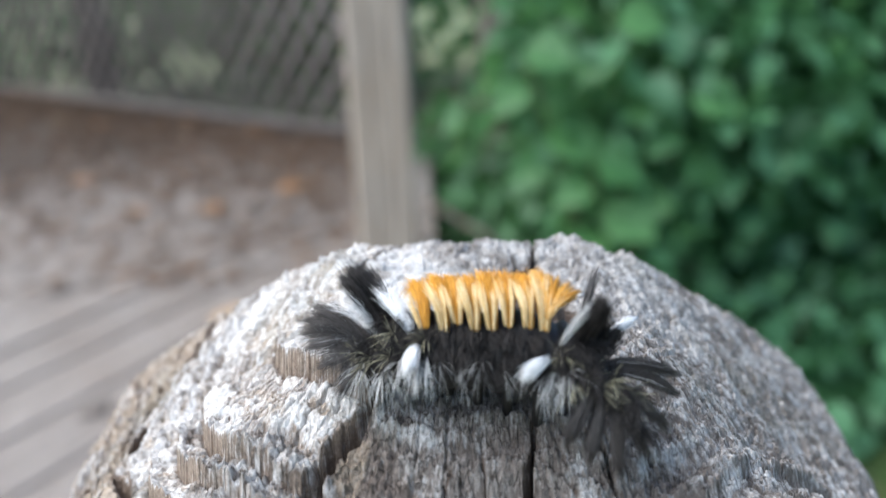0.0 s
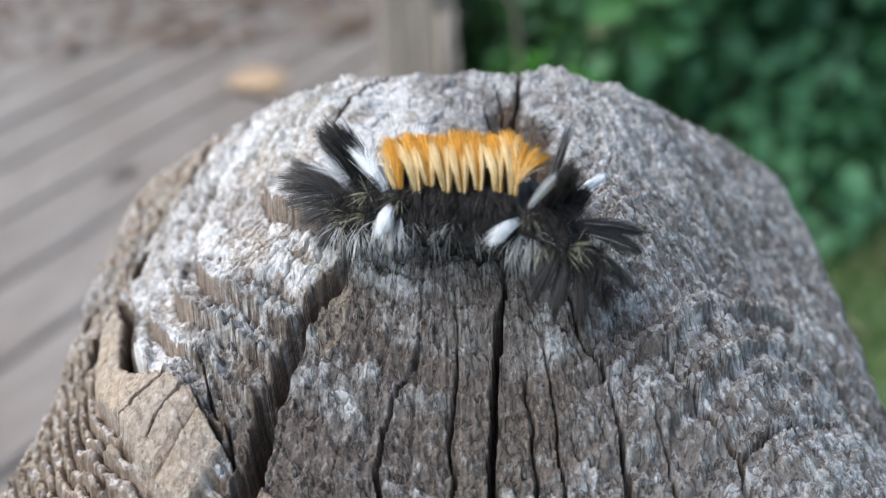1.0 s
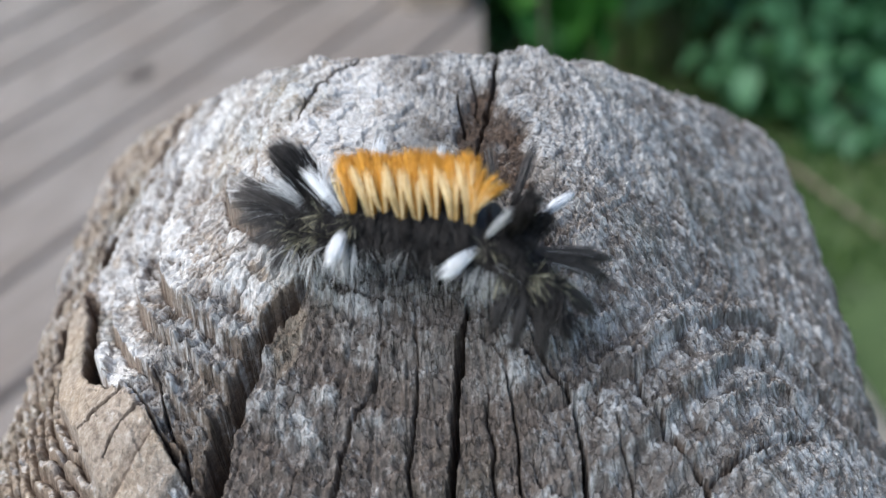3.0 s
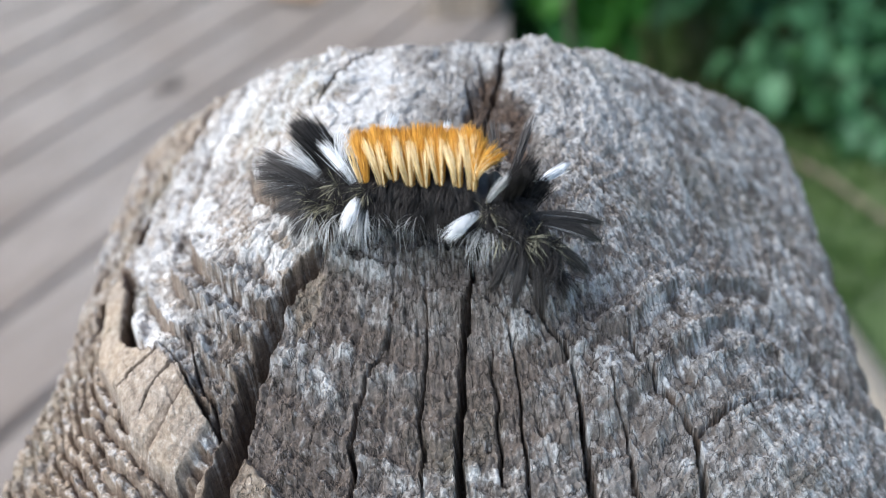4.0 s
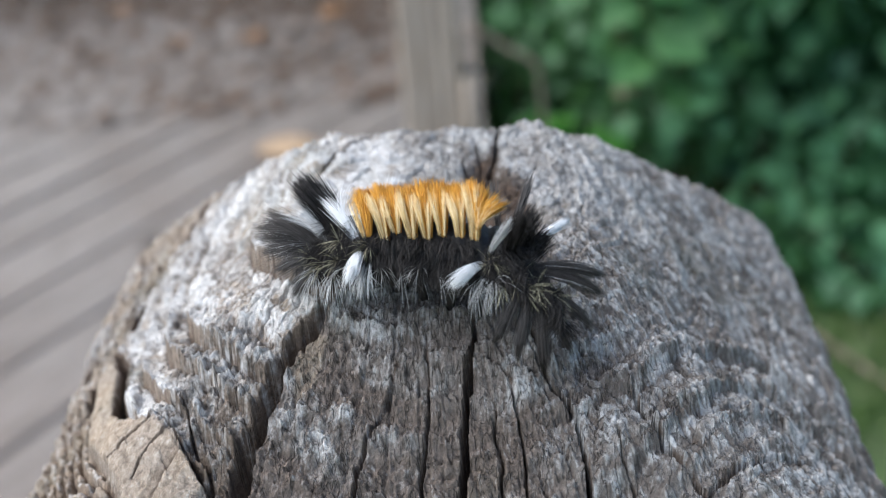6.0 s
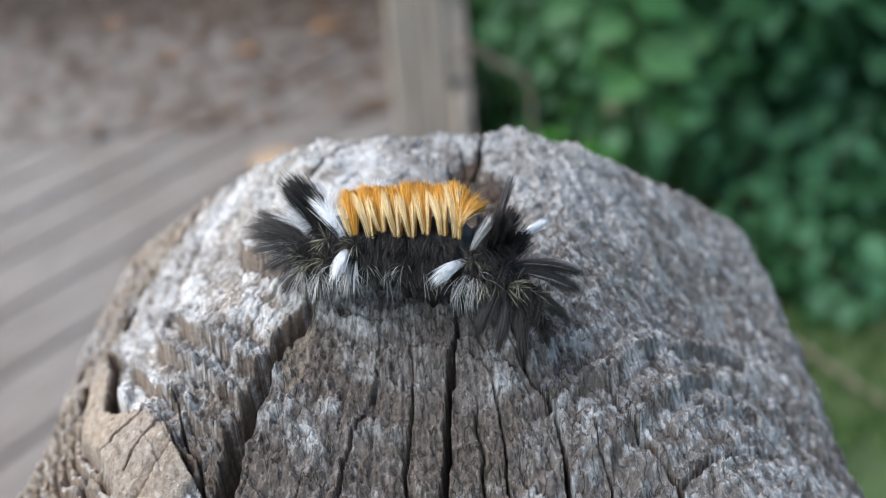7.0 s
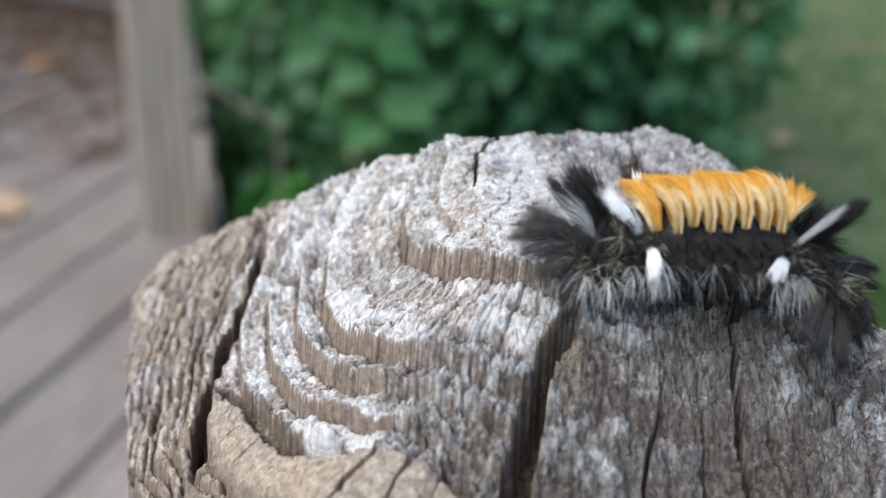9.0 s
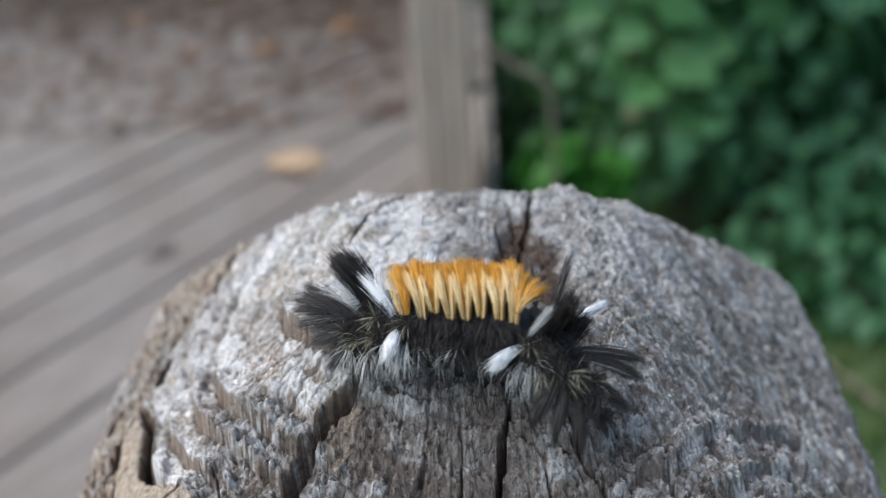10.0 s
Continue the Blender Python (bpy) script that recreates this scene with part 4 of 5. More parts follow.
    tuft("black_pencil", (8.6, -18.8, 1.8), (10.2, -18.6, 3.4), 300, BLACK_HAIR, cat, 0.9, 0.8, (0.2, 0.1, 0.4), 0.032, 0.08, pencil, full, 1.2, True)
    for base, tip in (((6.0, -15.6, 3.2), (5.6, -11.6, 6.0)), ((7.4, -16.8, 3.4), (9.4, -13.4, 7.2))):
        tuft("grey_feather", base, tip, 120, GREY_HAIR, cat, 0.3, 0.36, (0, 0, 0.4), 0.020, 0.04, "soft grey feathery lock", full, 1.3)
    # pale wisps that curl over the front pencil
    for tip, n in (((-13.0, -15.6, 7.0), 34), ((-13.6, -15.6, 6.0), 30), ((-12.4, -15.8, 7.6), 16)):
        tuft("pale_wisp", (-9.2, -16.2, 3.0), tip, n, WISP_HAIR, cat, 0.28, 0.55, (0.5, -0.5, 1.3), 0.013, 0.10, "pale grey wisp of hair")
    # soft paddle-shaped tufts round the head end
    for tip in ((-15.6, -14.9, 4.2), (-15.9, -14.2, 2.8), (-15.2, -15.8, 2.2), (-14.2, -16.8, 0.8), (-14.6, -14.6, 5.4), (-12.6, -18.2, -1.0), (-13.8, -13.0, 3.6)):
        root = (-9.6 + HAIR.uniform(-0.6, 0.6), -15.6 + HAIR.uniform(-0.5, 0.4), 2.0 + HAIR.uniform(-0.5, 0.6))
        tuft("dark_tuft", root, tip, 340, DUSK_HAIR, cat, 0.30, 0.85, (HAIR.uniform(-0.3, 0.6), -0.4, HAIR.uniform(0.8, 1.5)), 0.019, 0.06, "soft charcoal grey tuft of hair", full, 1.25, True)
        tuft("dark_tuft", root, tip, 14, WISP_HAIR, cat, 0.4, 0.75, (0, -0.4, 1.0), 0.016, 0.06, "pale bristles")
    # dark paddle-shaped lashes fanning out at the tail end
    for tip in ((9.2, -24.7, -6.0), (6.9, -24.5, -5.0), (11.3, -23.6, -5.0), (14.4, -20.4, -1.6), (14.6, -19.7, -0.2), (13.2, -22.3, -3.6), (5.2, -24.6, -3.2)):
        root = (8.0 + HAIR.uniform(-0.7, 0.8), -20.9 + HAIR.uniform(-0.4, 0.5), 0.9 + HAIR.uniform(-0.6, 0.6))
        tuft("dark_lash", root, tip, 360, DUSK_HAIR, cat, 0.20, 0.50, (0.5, -1.3, 1.9), 0.020, 0.045, "long dark lash of hair", full, 1.3, True)
        tuft("dark_lash", root, tip, 9, PALE_HAIR, cat, 0.35, 0.6, (0.3, -1.1, 1.4), 0.016, 0.08, "pale bristles")
    # wart spines and the fringe along the lower flank
    for x, dy, dz in ((-10.8, -2.4, 0.9), (-8.2, -3.2, 0.6), (-5.2, -3.1, 2.0), (5.2, -2.9, 1.4), (7.2, -2.6, 0.6), (9.0, -2.4, 1.2), (-7.8, -2.6, 2.3)):
        burst("spine_star", axis_at(x) + [0, dy, dz], (0.1 * x, -1.0, 0.2), 28, 2.3, SPINE_HAIR, cat, 0.8, 0.022)
    for x, dy, dz, aim in ((7.9, -2.9, 0.2, (0.9, -0.8, 0.1)), (9.2, -2.2, -0.6, (0.9, -0.9, -0.5)), (6.2, -3.2, -0.3, (-0.5, -1.0, -0.4)), (9.8, -1.4, 0.8, (1.0, -0.6, 0.4)), (-9.6, -2.9, 0.4, (-0.8, -0.8, 0.2))):
        burst("spine_star", axis_at(x) + [0, dy, dz], aim, 20, 3.0, SPINE_HAIR, cat, 0.38, 0.024)
    for i, x in enumerate((-10.4, -8.8, -7.2, -6.0, -4.3, -2.6, -0.9, 0.8, 2.5, 3.9, 5.4)):
        c = axis_at(x) + [0, -3.35, -0.2 - 0.5 * (i % 2)]
        pale = x < -5.5 or x > 3.2
        aim = (0.03 * x + HAIR.uniform(-0.3, 0.3), -0.95, -0.45 + HAIR.uniform(-0.15, 0.25))
        burst("side_fringe", c, aim, 34 if pale else int(HAIR.uniform(8, 20)), 3.1 if pale else HAIR.uniform(2.0, 2.9), PALE_HAIR if pale else DIM_HAIR, cat, 0.52, 0.023, 0.30)
        burst("side_fringe", c + [0.3, 0.2, 0.2], (0.0, -0.75, -0.7), 10, 1.8, GREY_HAIR, cat, 0.5, 0.018)
    for x in np.arange(-11.2, 10.8, 0.95) + HAIR.uniform(-0.3, 0.3, size=24):
        for dy, dz in ((-2.7, -0.3), (-3.0, 0.8), (-2.5, 2.2), (-1.2, 3.1)):
            if dy > -2 and abs(x) < 6.2:
                continue
            dy, dz = (dy, dz) if abs(x) < 8.6 else (0.8 * dy, 0.75 * dz)
            c = axis_at(x) + [0, dy, dz]
            tuft("velvet", c, c + [HAIR.uniform(-1.3, 1.3), -1.2 - 0.1 * dz, -0.9 + 0.2 * dz], 100, BLACK_HAIR, cat, 0.75, 1.0, (0, -0.3, 0.3), 0.022, 0.3, "black velvety bristles")
    for x in (-6, -3.5, -1, 1.5, 4, 6.5):
        c = axis_at(x) + [0, 2.8, -0.6]
        tuft("side_fringe", c, c + [0.1 * x, 2.6, -1.0], 45, GREY_HAIR, cat, 0.5, 1.0, (0, 0.6, 0.5), 0.03, 0.2, "grey bristles")
    return cat


# ---- things round the post ----
def cuboid(bm, size, at=(0, 0, 0), bevel=0.0):
    made = bmesh.ops.create_cube(bm, size=1)["verts"]
    for v in made:
        v.co = Vector([v.co[k] * size[k] + at[k] for k in range(3)])
    if bevel:
        edges = list({e for v in made for e in v.link_edges})
        bmesh.ops.bevel(bm, geom=edges, offset=bevel, segments=2, affect="EDGES")


def rail_post():
    """The square deck post further along the edge, its faces checked by drying cracks."""
    post = empty("deck_post", (-0.101, 1.541, 0), "weathered grey brown square timber post at the deck edge", "post")
    n = 46
    verts, faces = [], []
    heights = [0.0, 0.1, 0.2, 0.35, 0.5, 0.7, 0.9, 1.2, 1.25]
    ring = []
    for i in range(4 * n):
        side, f = divmod(i, n)
        a = -0.049 + 0.098 * f / n
        x, y = ((a, -0.049), (0.049, a), (-a, 0.049), (-0.049, -a))[side]
        edge = min(f, n - f) / n
        soft = 1 - 0.05 * max(0, 1 - edge / 0.05)
        groove = 0.0
        for at, deep in ((0.36, 0.006), (0.62, 0.004), (0.78, 0.003)):
            groove += deep * math.exp(-((f / n - at + 0.05 * side) / 0.018) ** 2)
        k = soft - groove / 0.049
        ring.append((x * k, y * k))
    for z in heights:
        s = 0.96 if z == heights[-1] else 1.0
        verts += [(x * s, y * s, z) for x, y in ring]
    m = 4 * n
    for r in range(len(heights) - 1):
        for i in range(m):
            j = (i + 1) % m
            faces.append((r * m + i, r * m + j, (r + 1) * m + j, (r + 1) * m + i))
    faces.append(tuple(range((len(heights) - 1) * m, len(heights) * m)))
    part_of("shaft", mesh_from("shaft", verts, faces), POST_WOOD, post, smooth=False)
    bm = bmesh.new()
    cuboid(bm, (0.019, 0.10, 0.17), (0.059, -0.004, 0.086), 0.004)
    part("cleat", bm, POST_WOOD, post, "pale timber cleat at the foot")
    return post


def lattice():
    """A diamond lattice screen between rails at the back of the deck."""
    run = LATTICE_B - LATTICE_A
    length, turn = run.length, math.atan2(run.y, run.x)
    screen = empty("lattice_screen", (LATTICE_A.x, LATTICE_A.y, 0), "dark weathered wooden diamond lattice screen", "lattice")
    screen.rotation_euler = (0, 0, turn)
    high, low, pitch = 1.75, 0.05, 0.165
    for layer, sign in ((0, 1), (1, -1)):
        at = -high
        while at < length + high:
            x0, z0, x1, z1 = at, low, at + sign * (high - low), high
            if sign < 0:
                x0, x1 = at + (high - low), at
            pts = []
            for x, z, ox, oz in ((x0, z0, x1, z1), (x1, z1, x0, z0)):
                if x < 0.0 or x > length:
                    lim = 0.0 if x < 0 else length
                    if abs(ox - x) < 1e-6 or (ox < 0 and x < 0) or (ox > length and x > length):
                        pts = []
                        break
                    f = (lim - x) / (ox - x)
                    x, z = lim, z + f * (oz - z)
                pts.append(Vector((x, 0, z)))
            if len(pts) == 2 and (pts[1] - pts[0]).length > 0.08:
                d = pts[1] - pts[0]
                bm = bmesh.new()
                cuboid(bm, (d.length, 0.008, 0.045), (0, 0, 0), 0.0015)
                slat = part("slat", bm, LATTICE_WOOD, screen)
                slat.matrix_local = Matrix.Translation((pts[0] + pts[1]) / 2 + Vector((0, 0.009 * layer, 0))) @ Matrix.Rotation(-math.atan2(d.z, d.x), 4, "Y")
            at += pitch
    for z, h in ((0.03, 0.05), (high + 0.03, 0.09)):
        bm = bmesh.new()
        cuboid(bm, (length, 0.05, h), (length / 2, 0.03, z), 0.004)
        part("rail", bm, RAIL_WOOD, screen)
    for k in range(2):
        bm = bmesh.new()
        cuboid(bm, (0.09, 0.09, 2.25), (length * k, 0.085, 0.725), 0.004)
        part("upright", bm, LATTICE_WOOD, screen)
    return screen


def leaf_mesh(name, size, material, seed, narrow=0.8):
    """A heart-shaped blade, folded along its midrib and curled at the tip."""
    rnd = random.Random(seed)
    outline = [(0.0, 0.02), (0.10, 0.26), (0.22, 0.42), (0.38, 0.47), (0.56, 0.40), (0.74, 0.26), (0.9, 0.10), (1.0, 0.0)]
    fold, curl = rnd.uniform(0.15, 0.4), rnd.uniform(0.1, 0.35)
    verts, faces = [], []
    for s, w in outline:
        droop = -curl * s * s
        verts.append((s * size, 0, droop * size))
        for sign in (-1, 1):
            back = -0.10 if 0 < s < 0.2 else 0.0
            verts.append(((s + back) * size, sign * w * narrow * size, (droop + fold * w * 0.6 + rnd.uniform(-0.02, 0.02)) * size))
    for i in range(len(outline) - 1):
        a, b = 3 * i, 3 * i + 3
        faces.append((a, b, b + 1, a + 1))
        faces.append((a, a + 2, b + 2, b))
    return mesh_from(name, verts, faces, material)


def turn_of(rnd, tilt=35.0):
    """A leaf that hangs outwards from its stalk."""
    return Euler((radians(rnd.gauss(0, 22)), radians(rnd.gauss(tilt, 22)), radians(rnd.uniform(0, 360)))).to_matrix().to_4x4()


def joined_leaves(name, meshes, poses, material, parent):
    verts, faces, count = [], [], 0
    shapes = [(np.array([tuple(v.co) for v in me.vertices]), [tuple(p.vertices) for p in me.polygons]) for me in meshes]
    for i, m in enumerate(poses):
        v, f = shapes[i % len(shapes)]
        a = np.array(m)
        verts.append(v @ a[:3, :3].T + a[:3, 3])
        faces += [tuple(k + count for k in q) for q in f]
        count += len(v)
    ob = part_of(name, mesh_from(name, np.concatenate(verts), faces, material), None, parent)
    return tagged(ob, kind="stuff")


def shrub(name, label, places, material, seed, singles, rest, size, stems):
    """A leafy shrub: stems from the ground, single leaves on the near side, and a dense inner crown."""
    rnd = random.Random(seed)
    cx = sum(p[0] for p in places) / len(places)
    cy = sum(p[1] for p in places) / len(places)
    bush = empty(name, (cx, cy, -0.40), label, "shrub")
    o = Vector((cx, cy, -0.40))
    for k in range(stems):
        px, py, pz, pr = places[k % len(places)]
        foot = Vector((px + rnd.uniform(-0.4, 0.4) * pr, py + rnd.uniform(-0.2, 0.4) * pr, -0.41)) - o
        head = Vector((px + rnd.uniform(-0.7, 0.7) * pr, py + rnd.uniform(-0.6, 0.6) * pr, pz + rnd.uniform(-0.3, 0.8) * pr)) - o
        mid = (foot + head) / 2 + Vector((rnd.uniform(-0.05, 0.05), rnd.uniform(-0.05, 0.05), 0.05))
        v, f = tube([foot, (foot + mid) / 2, mid, (mid + head) / 2 + Vector((0.01, 0, 0.01)), head], [0.009, 0.008, 0.006, 0.005, 0.003], 6)
        part_of("stem", mesh_from("stem", v, f), STEM, bush)
    kinds = [leaf_mesh("leaf", size * s, material, seed * 10 + i) for i, s in enumerate((0.8, 0.95, 1.1, 1.25))]

    def spot(near):
        px, py, pz, pr = rnd.choices(places, [p[3] ** 2 for p in places])[0]
        while True:
            d = Vector((rnd.uniform(-1, 1), rnd.uniform(-1, 1), rnd.uniform(-1, 1)))
            if 0.3 < d.length < 1 and (not near or d.y < 0.1):
                break
        if near:
            d = d.normalized() * rnd.uniform(0.8, 1.05)
        p = Vector((px, py, pz)) + d * pr * Vector((1, 1, 1)).length / 1.732
        return Vector((p.x, p.y, max(p.z, -0.36))) - o

    for k in range(singles):
        leaf = new("leaf", kinds[k % 4])
        leaf.parent = bush
        leaf.matrix_local = Matrix.Translation(spot(True)) @ turn_of(rnd)
    joined_leaves("foliage", kinds, [Matrix.Translation(spot(False)) @ turn_of(rnd) for _ in range(rest)], material, bush)
    return bush


def sapling(foot, tips, seed):
    """A young shrub of a few arching stems, each with large drooping heart-shaped leaves."""
    rnd = random.Random(seed)
    plant = empty("sapling", foot, "young shrub with large bright green heart-shaped leaves", "shrub")
    kinds = [leaf_mesh("leaf", k, LIGHT_LEAF, seed + i, 0.95) for i, k in enumerate((0.085, 0.10, 0.115))]
    for tip in tips:
        end = Vector(tip) - Vector(foot)
        mid = Vector((0.55 * end.x, 0.35 * end.y, 0.62 * end.z))
        line = [((1 - f) ** 2) * Vector((0, 0, 0)) + 2 * f * (1 - f) * mid + f * f * end for f in (0, 0.2, 0.4, 0.6, 0.8, 1.0)]
        v, f = tube(line, [0.008, 0.007, 0.006, 0.005, 0.004, 0.002], 6)
        part_of("stem", mesh_from("stem", v, f), STEM, plant)
        for k in range(5):
            g = 0.60 + 0.10 * k
            at = ((1 - g) ** 2) * Vector((0, 0, 0)) + 2 * g * (1 - g) * mid + g * g * end
            way = Vector((0.9 * (-1) ** k + rnd.uniform(-0.4, 0.4), rnd.uniform(-0.7, -0.1), rnd.uniform(-0.8, 0.0))).normalized()
            face = Vector((rnd.uniform(-0.3, 0.3), -0.75, 0.65))
            face = (face - face.dot(way) * way).normalized()
            side = face.cross(way)
            leaf = new("leaf", kinds[k % 3])
            leaf.parent = plant
            leaf.matrix_local = Matrix.Translation(at + way * 0.02) @ Matrix((way, side, face)).transposed().to_4x4()
    return plant


def tree(place, height, radius, seed, label, reach=1.0, leaves=1500):
    """A trunk with limbs and a crown of small leaves, above the view."""
    rnd = random.Random(seed)
    t = empty("tree", (*place, -0.42), label, "tree")
    line = [Vector((0.03 * math.sin(k * 1.3), 0.02 * math.cos(k), height * k / 8)) for k in range(9)]
    v, f = tube(line, [radius * (1.35 if k == 0 else 1.0) * (1 - 0.08 * k) for k in range(9)], 12)
    part_of("trunk", mesh_from("trunk", v, f), BARK, t)
    tips = []
    for k in range(9):
        a = k * 2.4
        start = Vector((0, 0, height * (0.5 + 0.055 * k)))
        end = start + Vector((math.cos(a) * rnd.uniform(0.7, 1.3) * reach, math.sin(a) * rnd.uniform(0.7, 1.3) * reach, rnd.uniform(0.3, 0.8)))
        v, f = tube([start, (start + end) / 2 + Vector((0, 0, 0.1)), end], [radius * 0.4, radius * 0.25, radius * 0.1], 7)
        part_of("limb", mesh_from("limb", v, f), BARK, t)
        tips.append(end)
    kinds = [leaf_mesh("crown", 0.10 * s, DARK_LEAF, seed + i) for i, s in enumerate((0.8, 1.1))]
    poses = []
    for _ in range(leaves):
        e = rnd.choice(tips)
        d = Vector((rnd.gauss(0, 0.42), rnd.gauss(0, 0.42), rnd.gauss(0, 0.28)))
        poses.append(Matrix.Translation(e + d) @ turn_of(rnd))
    joined_leaves("crown", kinds, poses, DARK_LEAF, t)
    return t


def grass():
    rnd = np.random.RandomState(5)
    n = 26000
    x = np.r_[rnd.uniform(0.15, 1.6, n // 2), rnd.uniform(0.3, 5.5, n - n // 2)]
    y = np.r_[rnd.uniform(0.3, 2.6, n // 2), rnd.uniform(1.5, 7.0, n - n // 2)]
    bare = np.hypot((x - 0.62) / 0.13, (y - 1.02) / 0.2) < 1
    x = np.where(bare, x + 1.2, x)
    h, a, w = rnd.uniform(0.02, 0.065, n), rnd.uniform(0, 6.28, n), rnd.uniform(0.0015, 0.003, n) * (1 + 0.5 * (y > 2.5))
    lean = rnd.uniform(0.2, 0.9, n) * h
    dx, dy = np.cos(a), np.sin(a)
    z0 = np.full(n, -0.41)
    base1 = np.stack([x - dy * w, y + dx * w, z0], 1)
    base2 = np.stack([x + dy * w, y - dx * w, z0], 1)
    mid = np.stack([x + dx * lean * 0.35 + dy * w * 0.8, y + dy * lean * 0.35 - dx * w * 0.8, z0 + h * 0.65], 1)
    tip = np.stack([x + dx * lean, y + dy * lean, z0 + h], 1)
    verts = np.stack([base1, base2, mid, tip], 1).reshape(-1, 3)
    faces = [f for i in range(n) for f in ((4 * i, 4 * i + 1, 4 * i + 2), (4 * i, 4 * i + 2, 4 * i + 3))]
    ob = part_of("grass", mesh_from("grass", verts, faces, GRASS), None, None, smooth=False)
    return tagged(ob, "short green lawn grass", "grass", kind="stuff")


def edging():
    """A pale timber edging the bed between the post and the lawn."""
    ob = empty("edging_timber", (0.443, 0.78, -0.41), "pale weathered timber edging beside the lawn", "timber")
    bm = bmesh.new()
    cuboid(bm, (1.36, 0.12, 0.09), (0, 0, 0.045), 0.012)
    beam = part("beam", bm, EDGING_WOOD, ob)
    beam.rotation_euler = (0, 0, radians(98))
    for k in (-0.55, 0.58):
        bm = bmesh.new()
        bmesh.ops.create_cone(bm, cap_ends=True, segments=8, radius1=0.008, radius2=0.008, depth=0.012)
        spike = part("spike", bm, BARK, ob, "rusty spike head")
        spike.location = (-math.sin(radians(8)) * k, math.cos(radians(8)) * k, 0.094)
    return ob


def twig(name, points, thick, label, material=None, category="twig"):
    o = Vector(points[0])
    pts = [Vector(p) - o for p in points]
    v, f = tube(pts, [thick * (1 - 0.6 * i / len(pts)) for i in range(len(pts))], 6)
    ob = part_of(name, mesh_from(name, v, f), material or TWIG, None)
    ob.location = o
    return tagged(ob, label, category)


def litter(place, size, turn, material, label, seed):
    """A curled dry leaf lying flat."""
    me = leaf_mesh("fallen_leaf", size, material, seed, 0.62)
    ob = new("fallen_leaf", me)
    me.shade_smooth()
    ob.matrix_world = Matrix.Translation(place) @ Euler((radians(4), radians(-6), turn)).to_matrix().to_4x4()
    return tagged(ob, label, "leaf", "fallen leaves")


def flower(place):
    plant = empty("yellow_flower", place, "small yellow flowers on a green stalk in the lawn", "flower")
    rnd = random.Random(9)
    for k in range(4):
        foot = Vector((rnd.uniform(-0.03, 0.03), rnd.uniform(-0.03, 0.03), -0.01))
        head = foot + Vector((rnd.uniform(-0.04, 0.04), rnd.uniform(-0.04, 0.04), rnd.uniform(0.09, 0.16)))
        v, f = tube([foot, (foot + head) / 2, head], [0.002, 0.0018, 0.0012], 5)
        part_of("stalk", mesh_from("stalk", v, f), STEM, plant)
        bm = bmesh.new()
        for p in range(7):
            a = 6.283 * p / 7
            c = [bm.verts.new(head + Vector((math.cos(a + s) * r, math.sin(a + s) * r, h))) for s, r, h in ((0, 0.002, 0.0), (-0.3, 0.012, 0.003), (0, 0.017, 0.001), (0.3, 0.012, 0.003))]
            bm.faces.new(c)
        part("petals", bm, PETAL, plant, "yellow petals")
    return plant


# ---- the place ----
ground_sheet()
grass()
deck()
wooden_post()
rail_post()
edging()
lattice()
larva = caterpillar()

shrub("shrub", "leafy green shrub with heart-shaped leaves beside the deck",
      [(0.36, 2.02, 0.42, 0.26), (0.62, 2.05, 0.30, 0.30), (0.45, 2.05, 0.02, 0.26), (0.85, 2.2, 0.10, 0.30), (0.95, 2.3, 0.45, 0.32), (0.72, 2.1, -0.12, 0.24), (0.4, 2.2, 0.75, 0.3), (0.9, 2.3, 0.85, 0.3)],
      BUSH_LEAF, 3, 290, 3600, 0.066, 22)
shrub("shrub", "low spreading undergrowth with blue-green leaves at the lawn edge",
      [(0.60, 1.85, -0.22, 0.18), (0.82, 1.95, -0.22, 0.22), (1.04, 2.10, -0.14, 0.26), (1.16, 2.22, 0.18, 0.28), (0.66, 1.70, -0.32, 0.12), (1.12, 2.3, 0.55, 0.28)],
      BUSH_LEAF, 17, 200, 1500, 0.060, 16)
shrub("shrub", "dark green undergrowth behind the deck post",
      [(0.24, 2.75, -0.16, 0.28), (0.45, 2.85, 0.1, 0.4), (0.95, 2.95, 0.05, 0.42), (0.18, 3.2, 0.0, 0.3), (0.3, 2.55, -0.25, 0.22), (0.75, 3.0, 0.55, 0.4), (1.25, 3.1, 0.4, 0.4), (0.0, 2.3, -0.3, 0.14)],
      DARK_LEAF, 5, 120, 3600, 0.070, 14)
shrub("shrub", "sunlit light green bush behind the lattice",
      [(-1.15, 6.3, 0.5, 0.45), (-0.9, 6.2, 0.9, 0.45), (-1.0, 6.5, 1.3, 0.5), (-0.75, 6.1, 0.35, 0.35)],
      FAR_LEAF, 7, 60, 1500, 0.13, 8)
shrub("shrub", "dark hedge closing the far side of the garden",
      [(-4.6 + 1.5 * k, 8.6 + 0.25 * (k % 3), 0.7 + 0.4 * (k % 2), 1.45) for k in range(8)],
      DARK_LEAF, 11, 20, 4200, 0.20, 10)
shrub("seedling", "low bright yellow-green young plant near the deck edge",
      [(0.11, 1.82, -0.09, 0.085), (0.19, 1.84, -0.14, 0.075)], BRIGHT_LEAF, 13, 40, 20, 0.085, 4)
sapling((0.42, 1.98, -0.42), [(0.15, 1.80, 0.47), (0.32, 1.80, 0.53), (0.28, 1.80, 0.26), (0.46, 1.80, 0.38)], 61)
tree((0.16, 2.98), 3.6, 0.072, 21, "slim grey-brown tree trunk among the undergrowth")
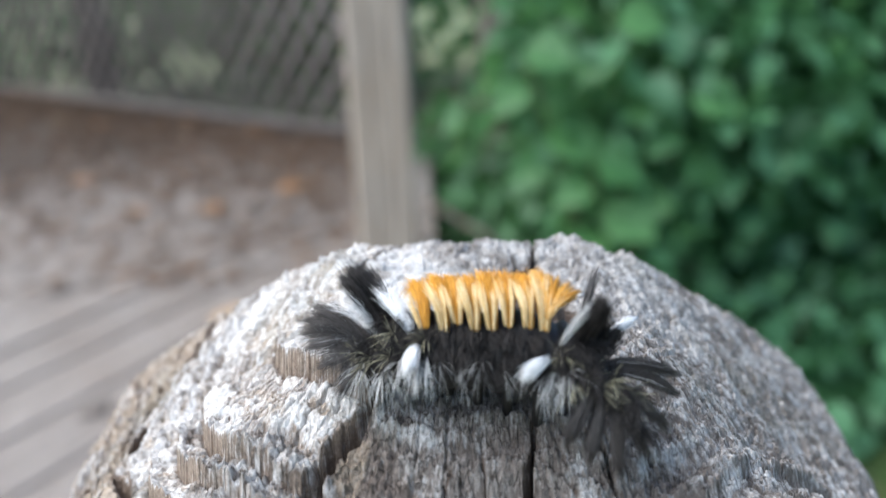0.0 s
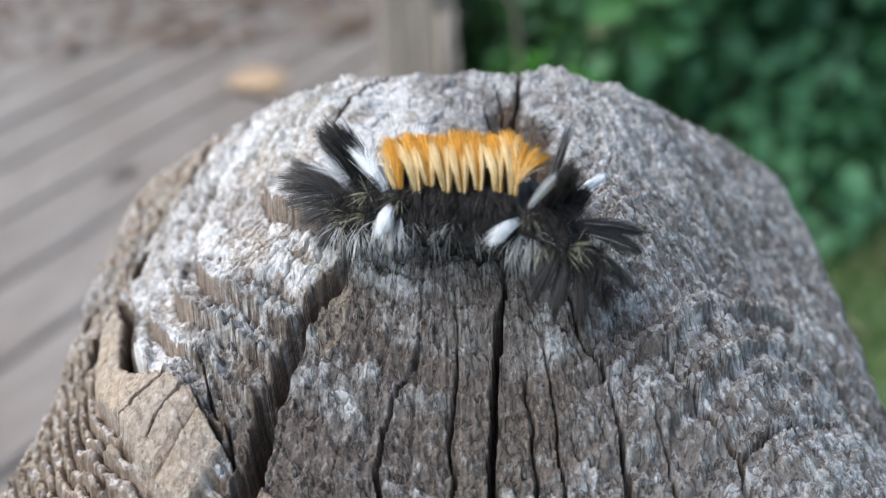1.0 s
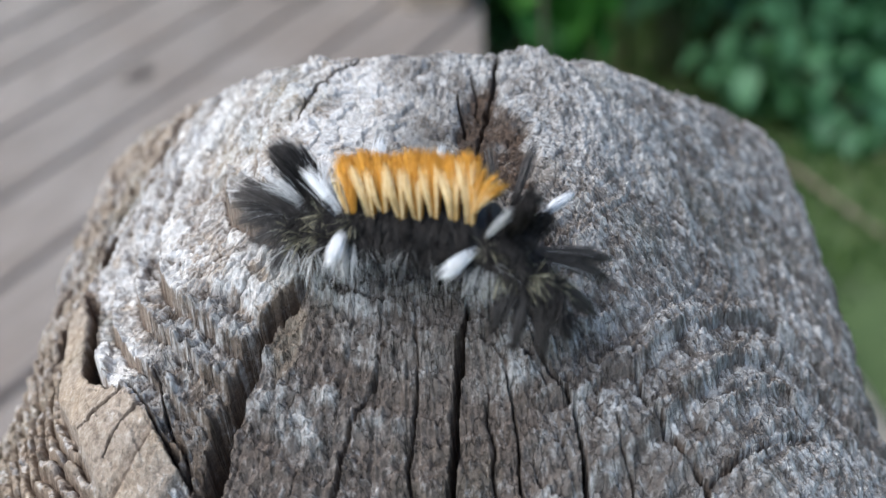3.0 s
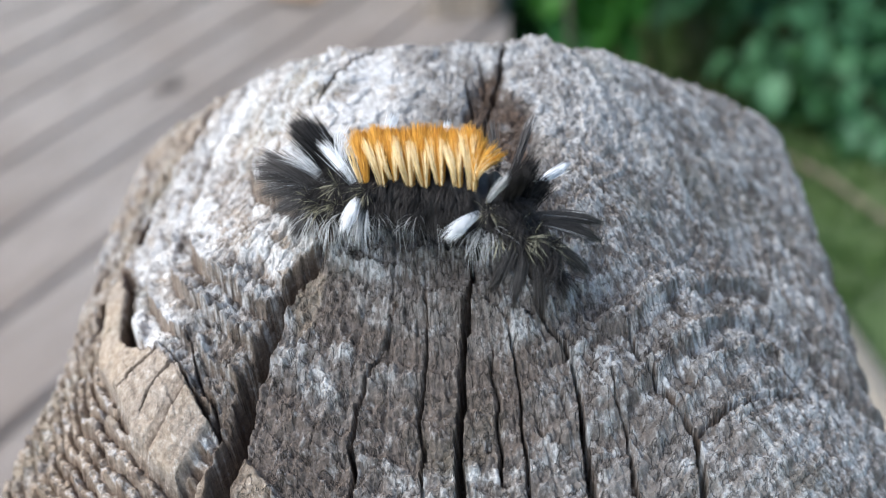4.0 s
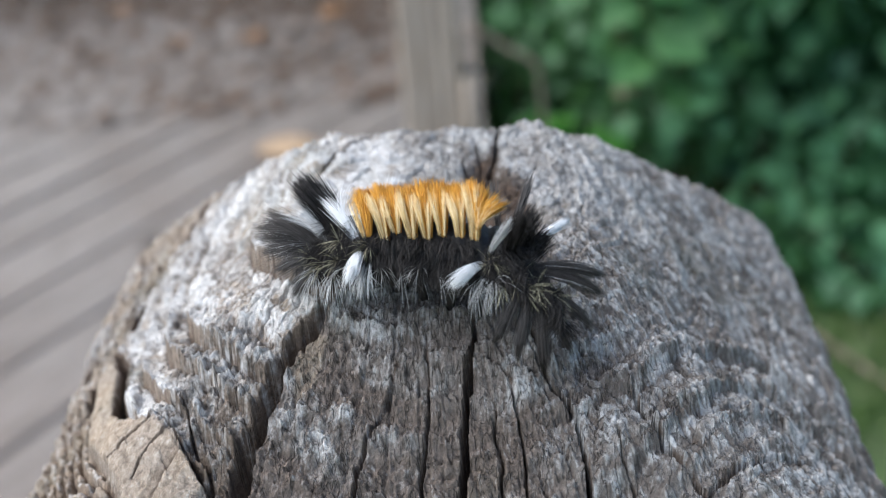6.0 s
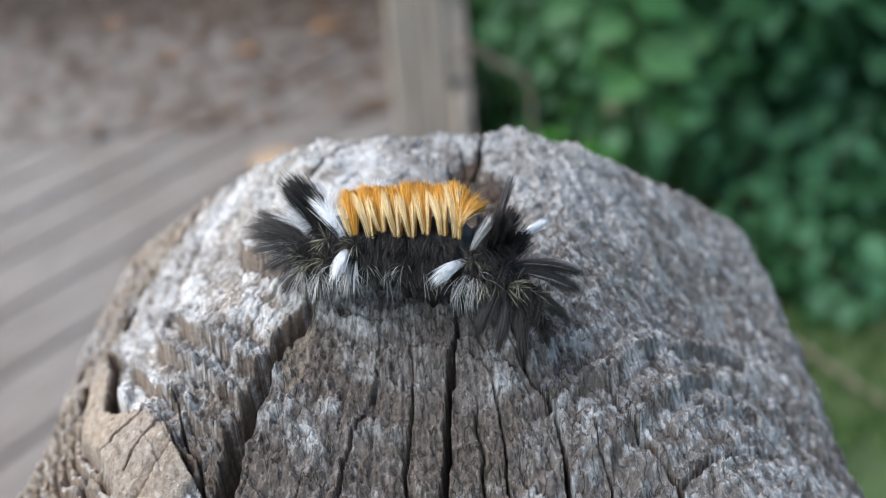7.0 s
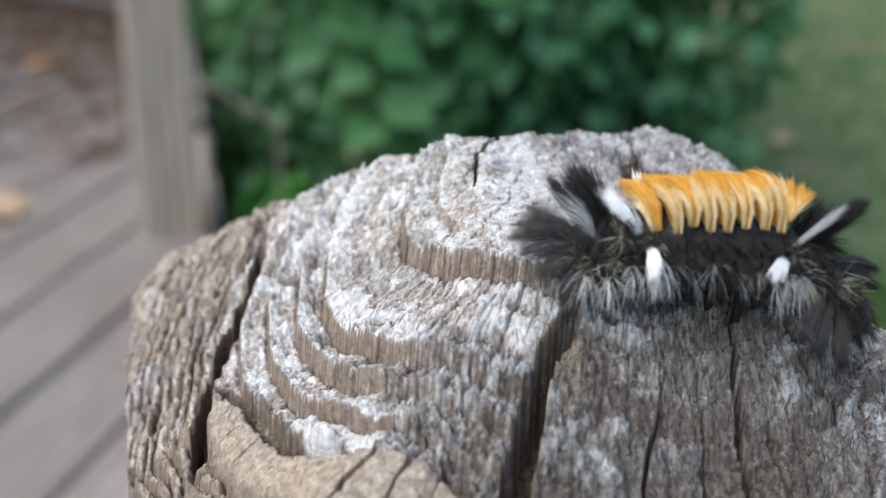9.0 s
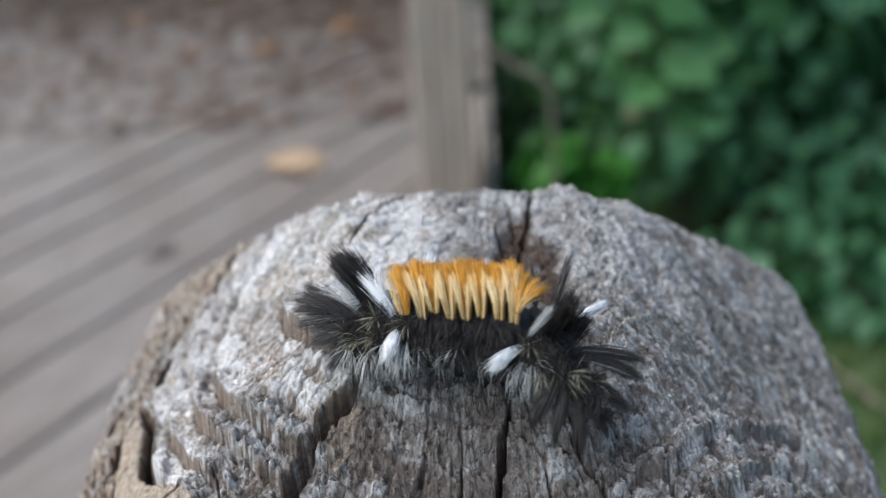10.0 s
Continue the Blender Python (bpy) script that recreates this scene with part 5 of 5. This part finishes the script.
# The crown is out of view, spread wide to dim the far deck.
tree((-2.1, 6.1), 3.6, 0.12, 23, "tree with dark bark behind the lattice, unseen crown widened for shade", 1.7, 6000)

# Added tree, never in view, that keeps the sun off the far boards.
tree((-4.7, 4.3), 4.4, 0.14, 25, "unseen tree added beside the deck to shade the far boards", 2.0, 7000)

twig("vine", [(-0.035, 1.47, 0.26), (-0.003, 1.5, 0.235), (0.023, 1.5, 0.214), (0.055, 1.5, 0.198), (0.075, 1.5, 0.178), (0.08, 1.51, 0.10), (0.09, 1.56, -0.2), (0.1, 1.58, -0.41)], 0.006, "bare brown vine curving from the deck post to the ground", None, "vine")
twig("stick", [(0.50, 1.64, -0.385), (0.56, 1.53, -0.375), (0.61, 1.42, -0.38), (0.66, 1.32, -0.385)], 0.007, "pale dry stick lying on the lawn", None, "stick")
flower((1.153, 2.013, -0.40))

DRY = "dry orange-brown leaf lying on the deck boards"
spots = [(-0.44, 1.64, 0.16, 0.5, STRAW_LEAF), (-0.36, 1.61, 0.11, 2.6, STRAW_LEAF), (-0.48, 2.75, 0.12, 1.0, DEAD_LEAF),
         (-0.85, 2.59, 0.11, 2.2, DEAD_LEAF), (-1.84, 4.55, 0.14, 0.3, STRAW_LEAF), (-1.03, 4.0, 0.12, 3.0, STRAW_LEAF), (-0.66, 2.62, 0.09, 5.0, DEAD_LEAF), (-1.2, 3.05, 0.11, 0.9, DEAD_LEAF),
         (-1.5, 4.3, 0.12, 1.9, DEAD_LEAF), (-0.8, 3.9, 0.12, 0.2, DEAD_LEAF), (-0.45, 3.9, 0.10, 2.9, DEAD_LEAF), (-2.0, 4.6, 0.13, 2.0, DEAD_LEAF), (-1.1, 4.35, 0.1, 4.4, DEAD_LEAF)]
for i, (x, y, size, turn, mat) in enumerate(spots):
    litter((x, y, 0.006), size, turn, mat, DRY, 40 + i)


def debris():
    """Brown leaf crumbs and needles on the far boards, thickest before the lattice; most are added to stand in for
    shade.
    """
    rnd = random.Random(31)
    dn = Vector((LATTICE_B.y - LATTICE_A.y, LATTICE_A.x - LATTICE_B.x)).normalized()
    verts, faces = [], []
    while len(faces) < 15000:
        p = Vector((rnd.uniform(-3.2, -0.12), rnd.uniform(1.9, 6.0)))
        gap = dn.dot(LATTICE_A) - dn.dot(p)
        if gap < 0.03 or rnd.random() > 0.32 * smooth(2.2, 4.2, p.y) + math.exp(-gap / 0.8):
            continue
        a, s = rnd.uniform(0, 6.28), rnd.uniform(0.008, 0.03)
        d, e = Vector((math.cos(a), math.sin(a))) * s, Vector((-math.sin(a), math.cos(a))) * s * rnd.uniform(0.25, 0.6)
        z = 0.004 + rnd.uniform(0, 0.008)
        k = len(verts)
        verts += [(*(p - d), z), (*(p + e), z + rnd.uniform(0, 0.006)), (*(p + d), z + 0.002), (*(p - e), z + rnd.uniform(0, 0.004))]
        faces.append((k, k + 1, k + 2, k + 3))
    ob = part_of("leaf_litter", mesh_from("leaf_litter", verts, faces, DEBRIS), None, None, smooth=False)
    tagged(ob, "brown crumbled leaf litter on the far deck boards, thickened in place of shade", "leaf litter", kind="stuff")


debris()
litter((1.93, 2.93, -0.37), 0.13, 0.4, STRAW_LEAF, "pale dry leaf lying on the lawn", 70)
litter((0.25, 1.86, 0.0), 0.07, 1.0, TWIG, "brown dead leaf caught among the shrub's twigs", 71)


def knot(place, size):
    """A dark resinous knot in a board, a low oval boss."""
    bm = bmesh.new()
    bmesh.ops.create_circle(bm, cap_ends=True, segments=14, radius=1)
    for v in bm.verts:
        wob = 1 + 0.12 * math.sin(3 * math.atan2(v.co.y, v.co.x))
        v.co = Vector((v.co.x * size * wob, v.co.y * size * 0.55 * wob, 0.0))
    made = bmesh.ops.extrude_face_region(bm, geom=list(bm.faces))
    bmesh.ops.translate(bm, verts=[v for v in made["geom"] if isinstance(v, bmesh.types.BMVert)], vec=(0, 0, 0.003))
    ob = part("knot", bm, BARK, bpy.data.objects["floor"], "dark knot in a board")
    ob.matrix_local = Matrix.Translation((*place, 0.001)) @ Matrix.Rotation(BOARD_TURN, 4, "Z")


knot((-0.831, 1.918), 0.035)
knot((-0.551, 1.301), 0.028)


def motions():
    """The larva settles a little on its feet as the lens comes round."""
    rest = pose(*TOP)
    settled = pose(TOP.x + 0.0002, TOP.y, TOP.z - 0.0004)
    walk(larva, [(0, rest), (7.5, rest), (8.2, settled), (9.5, settled), (10, rest)])


motions()
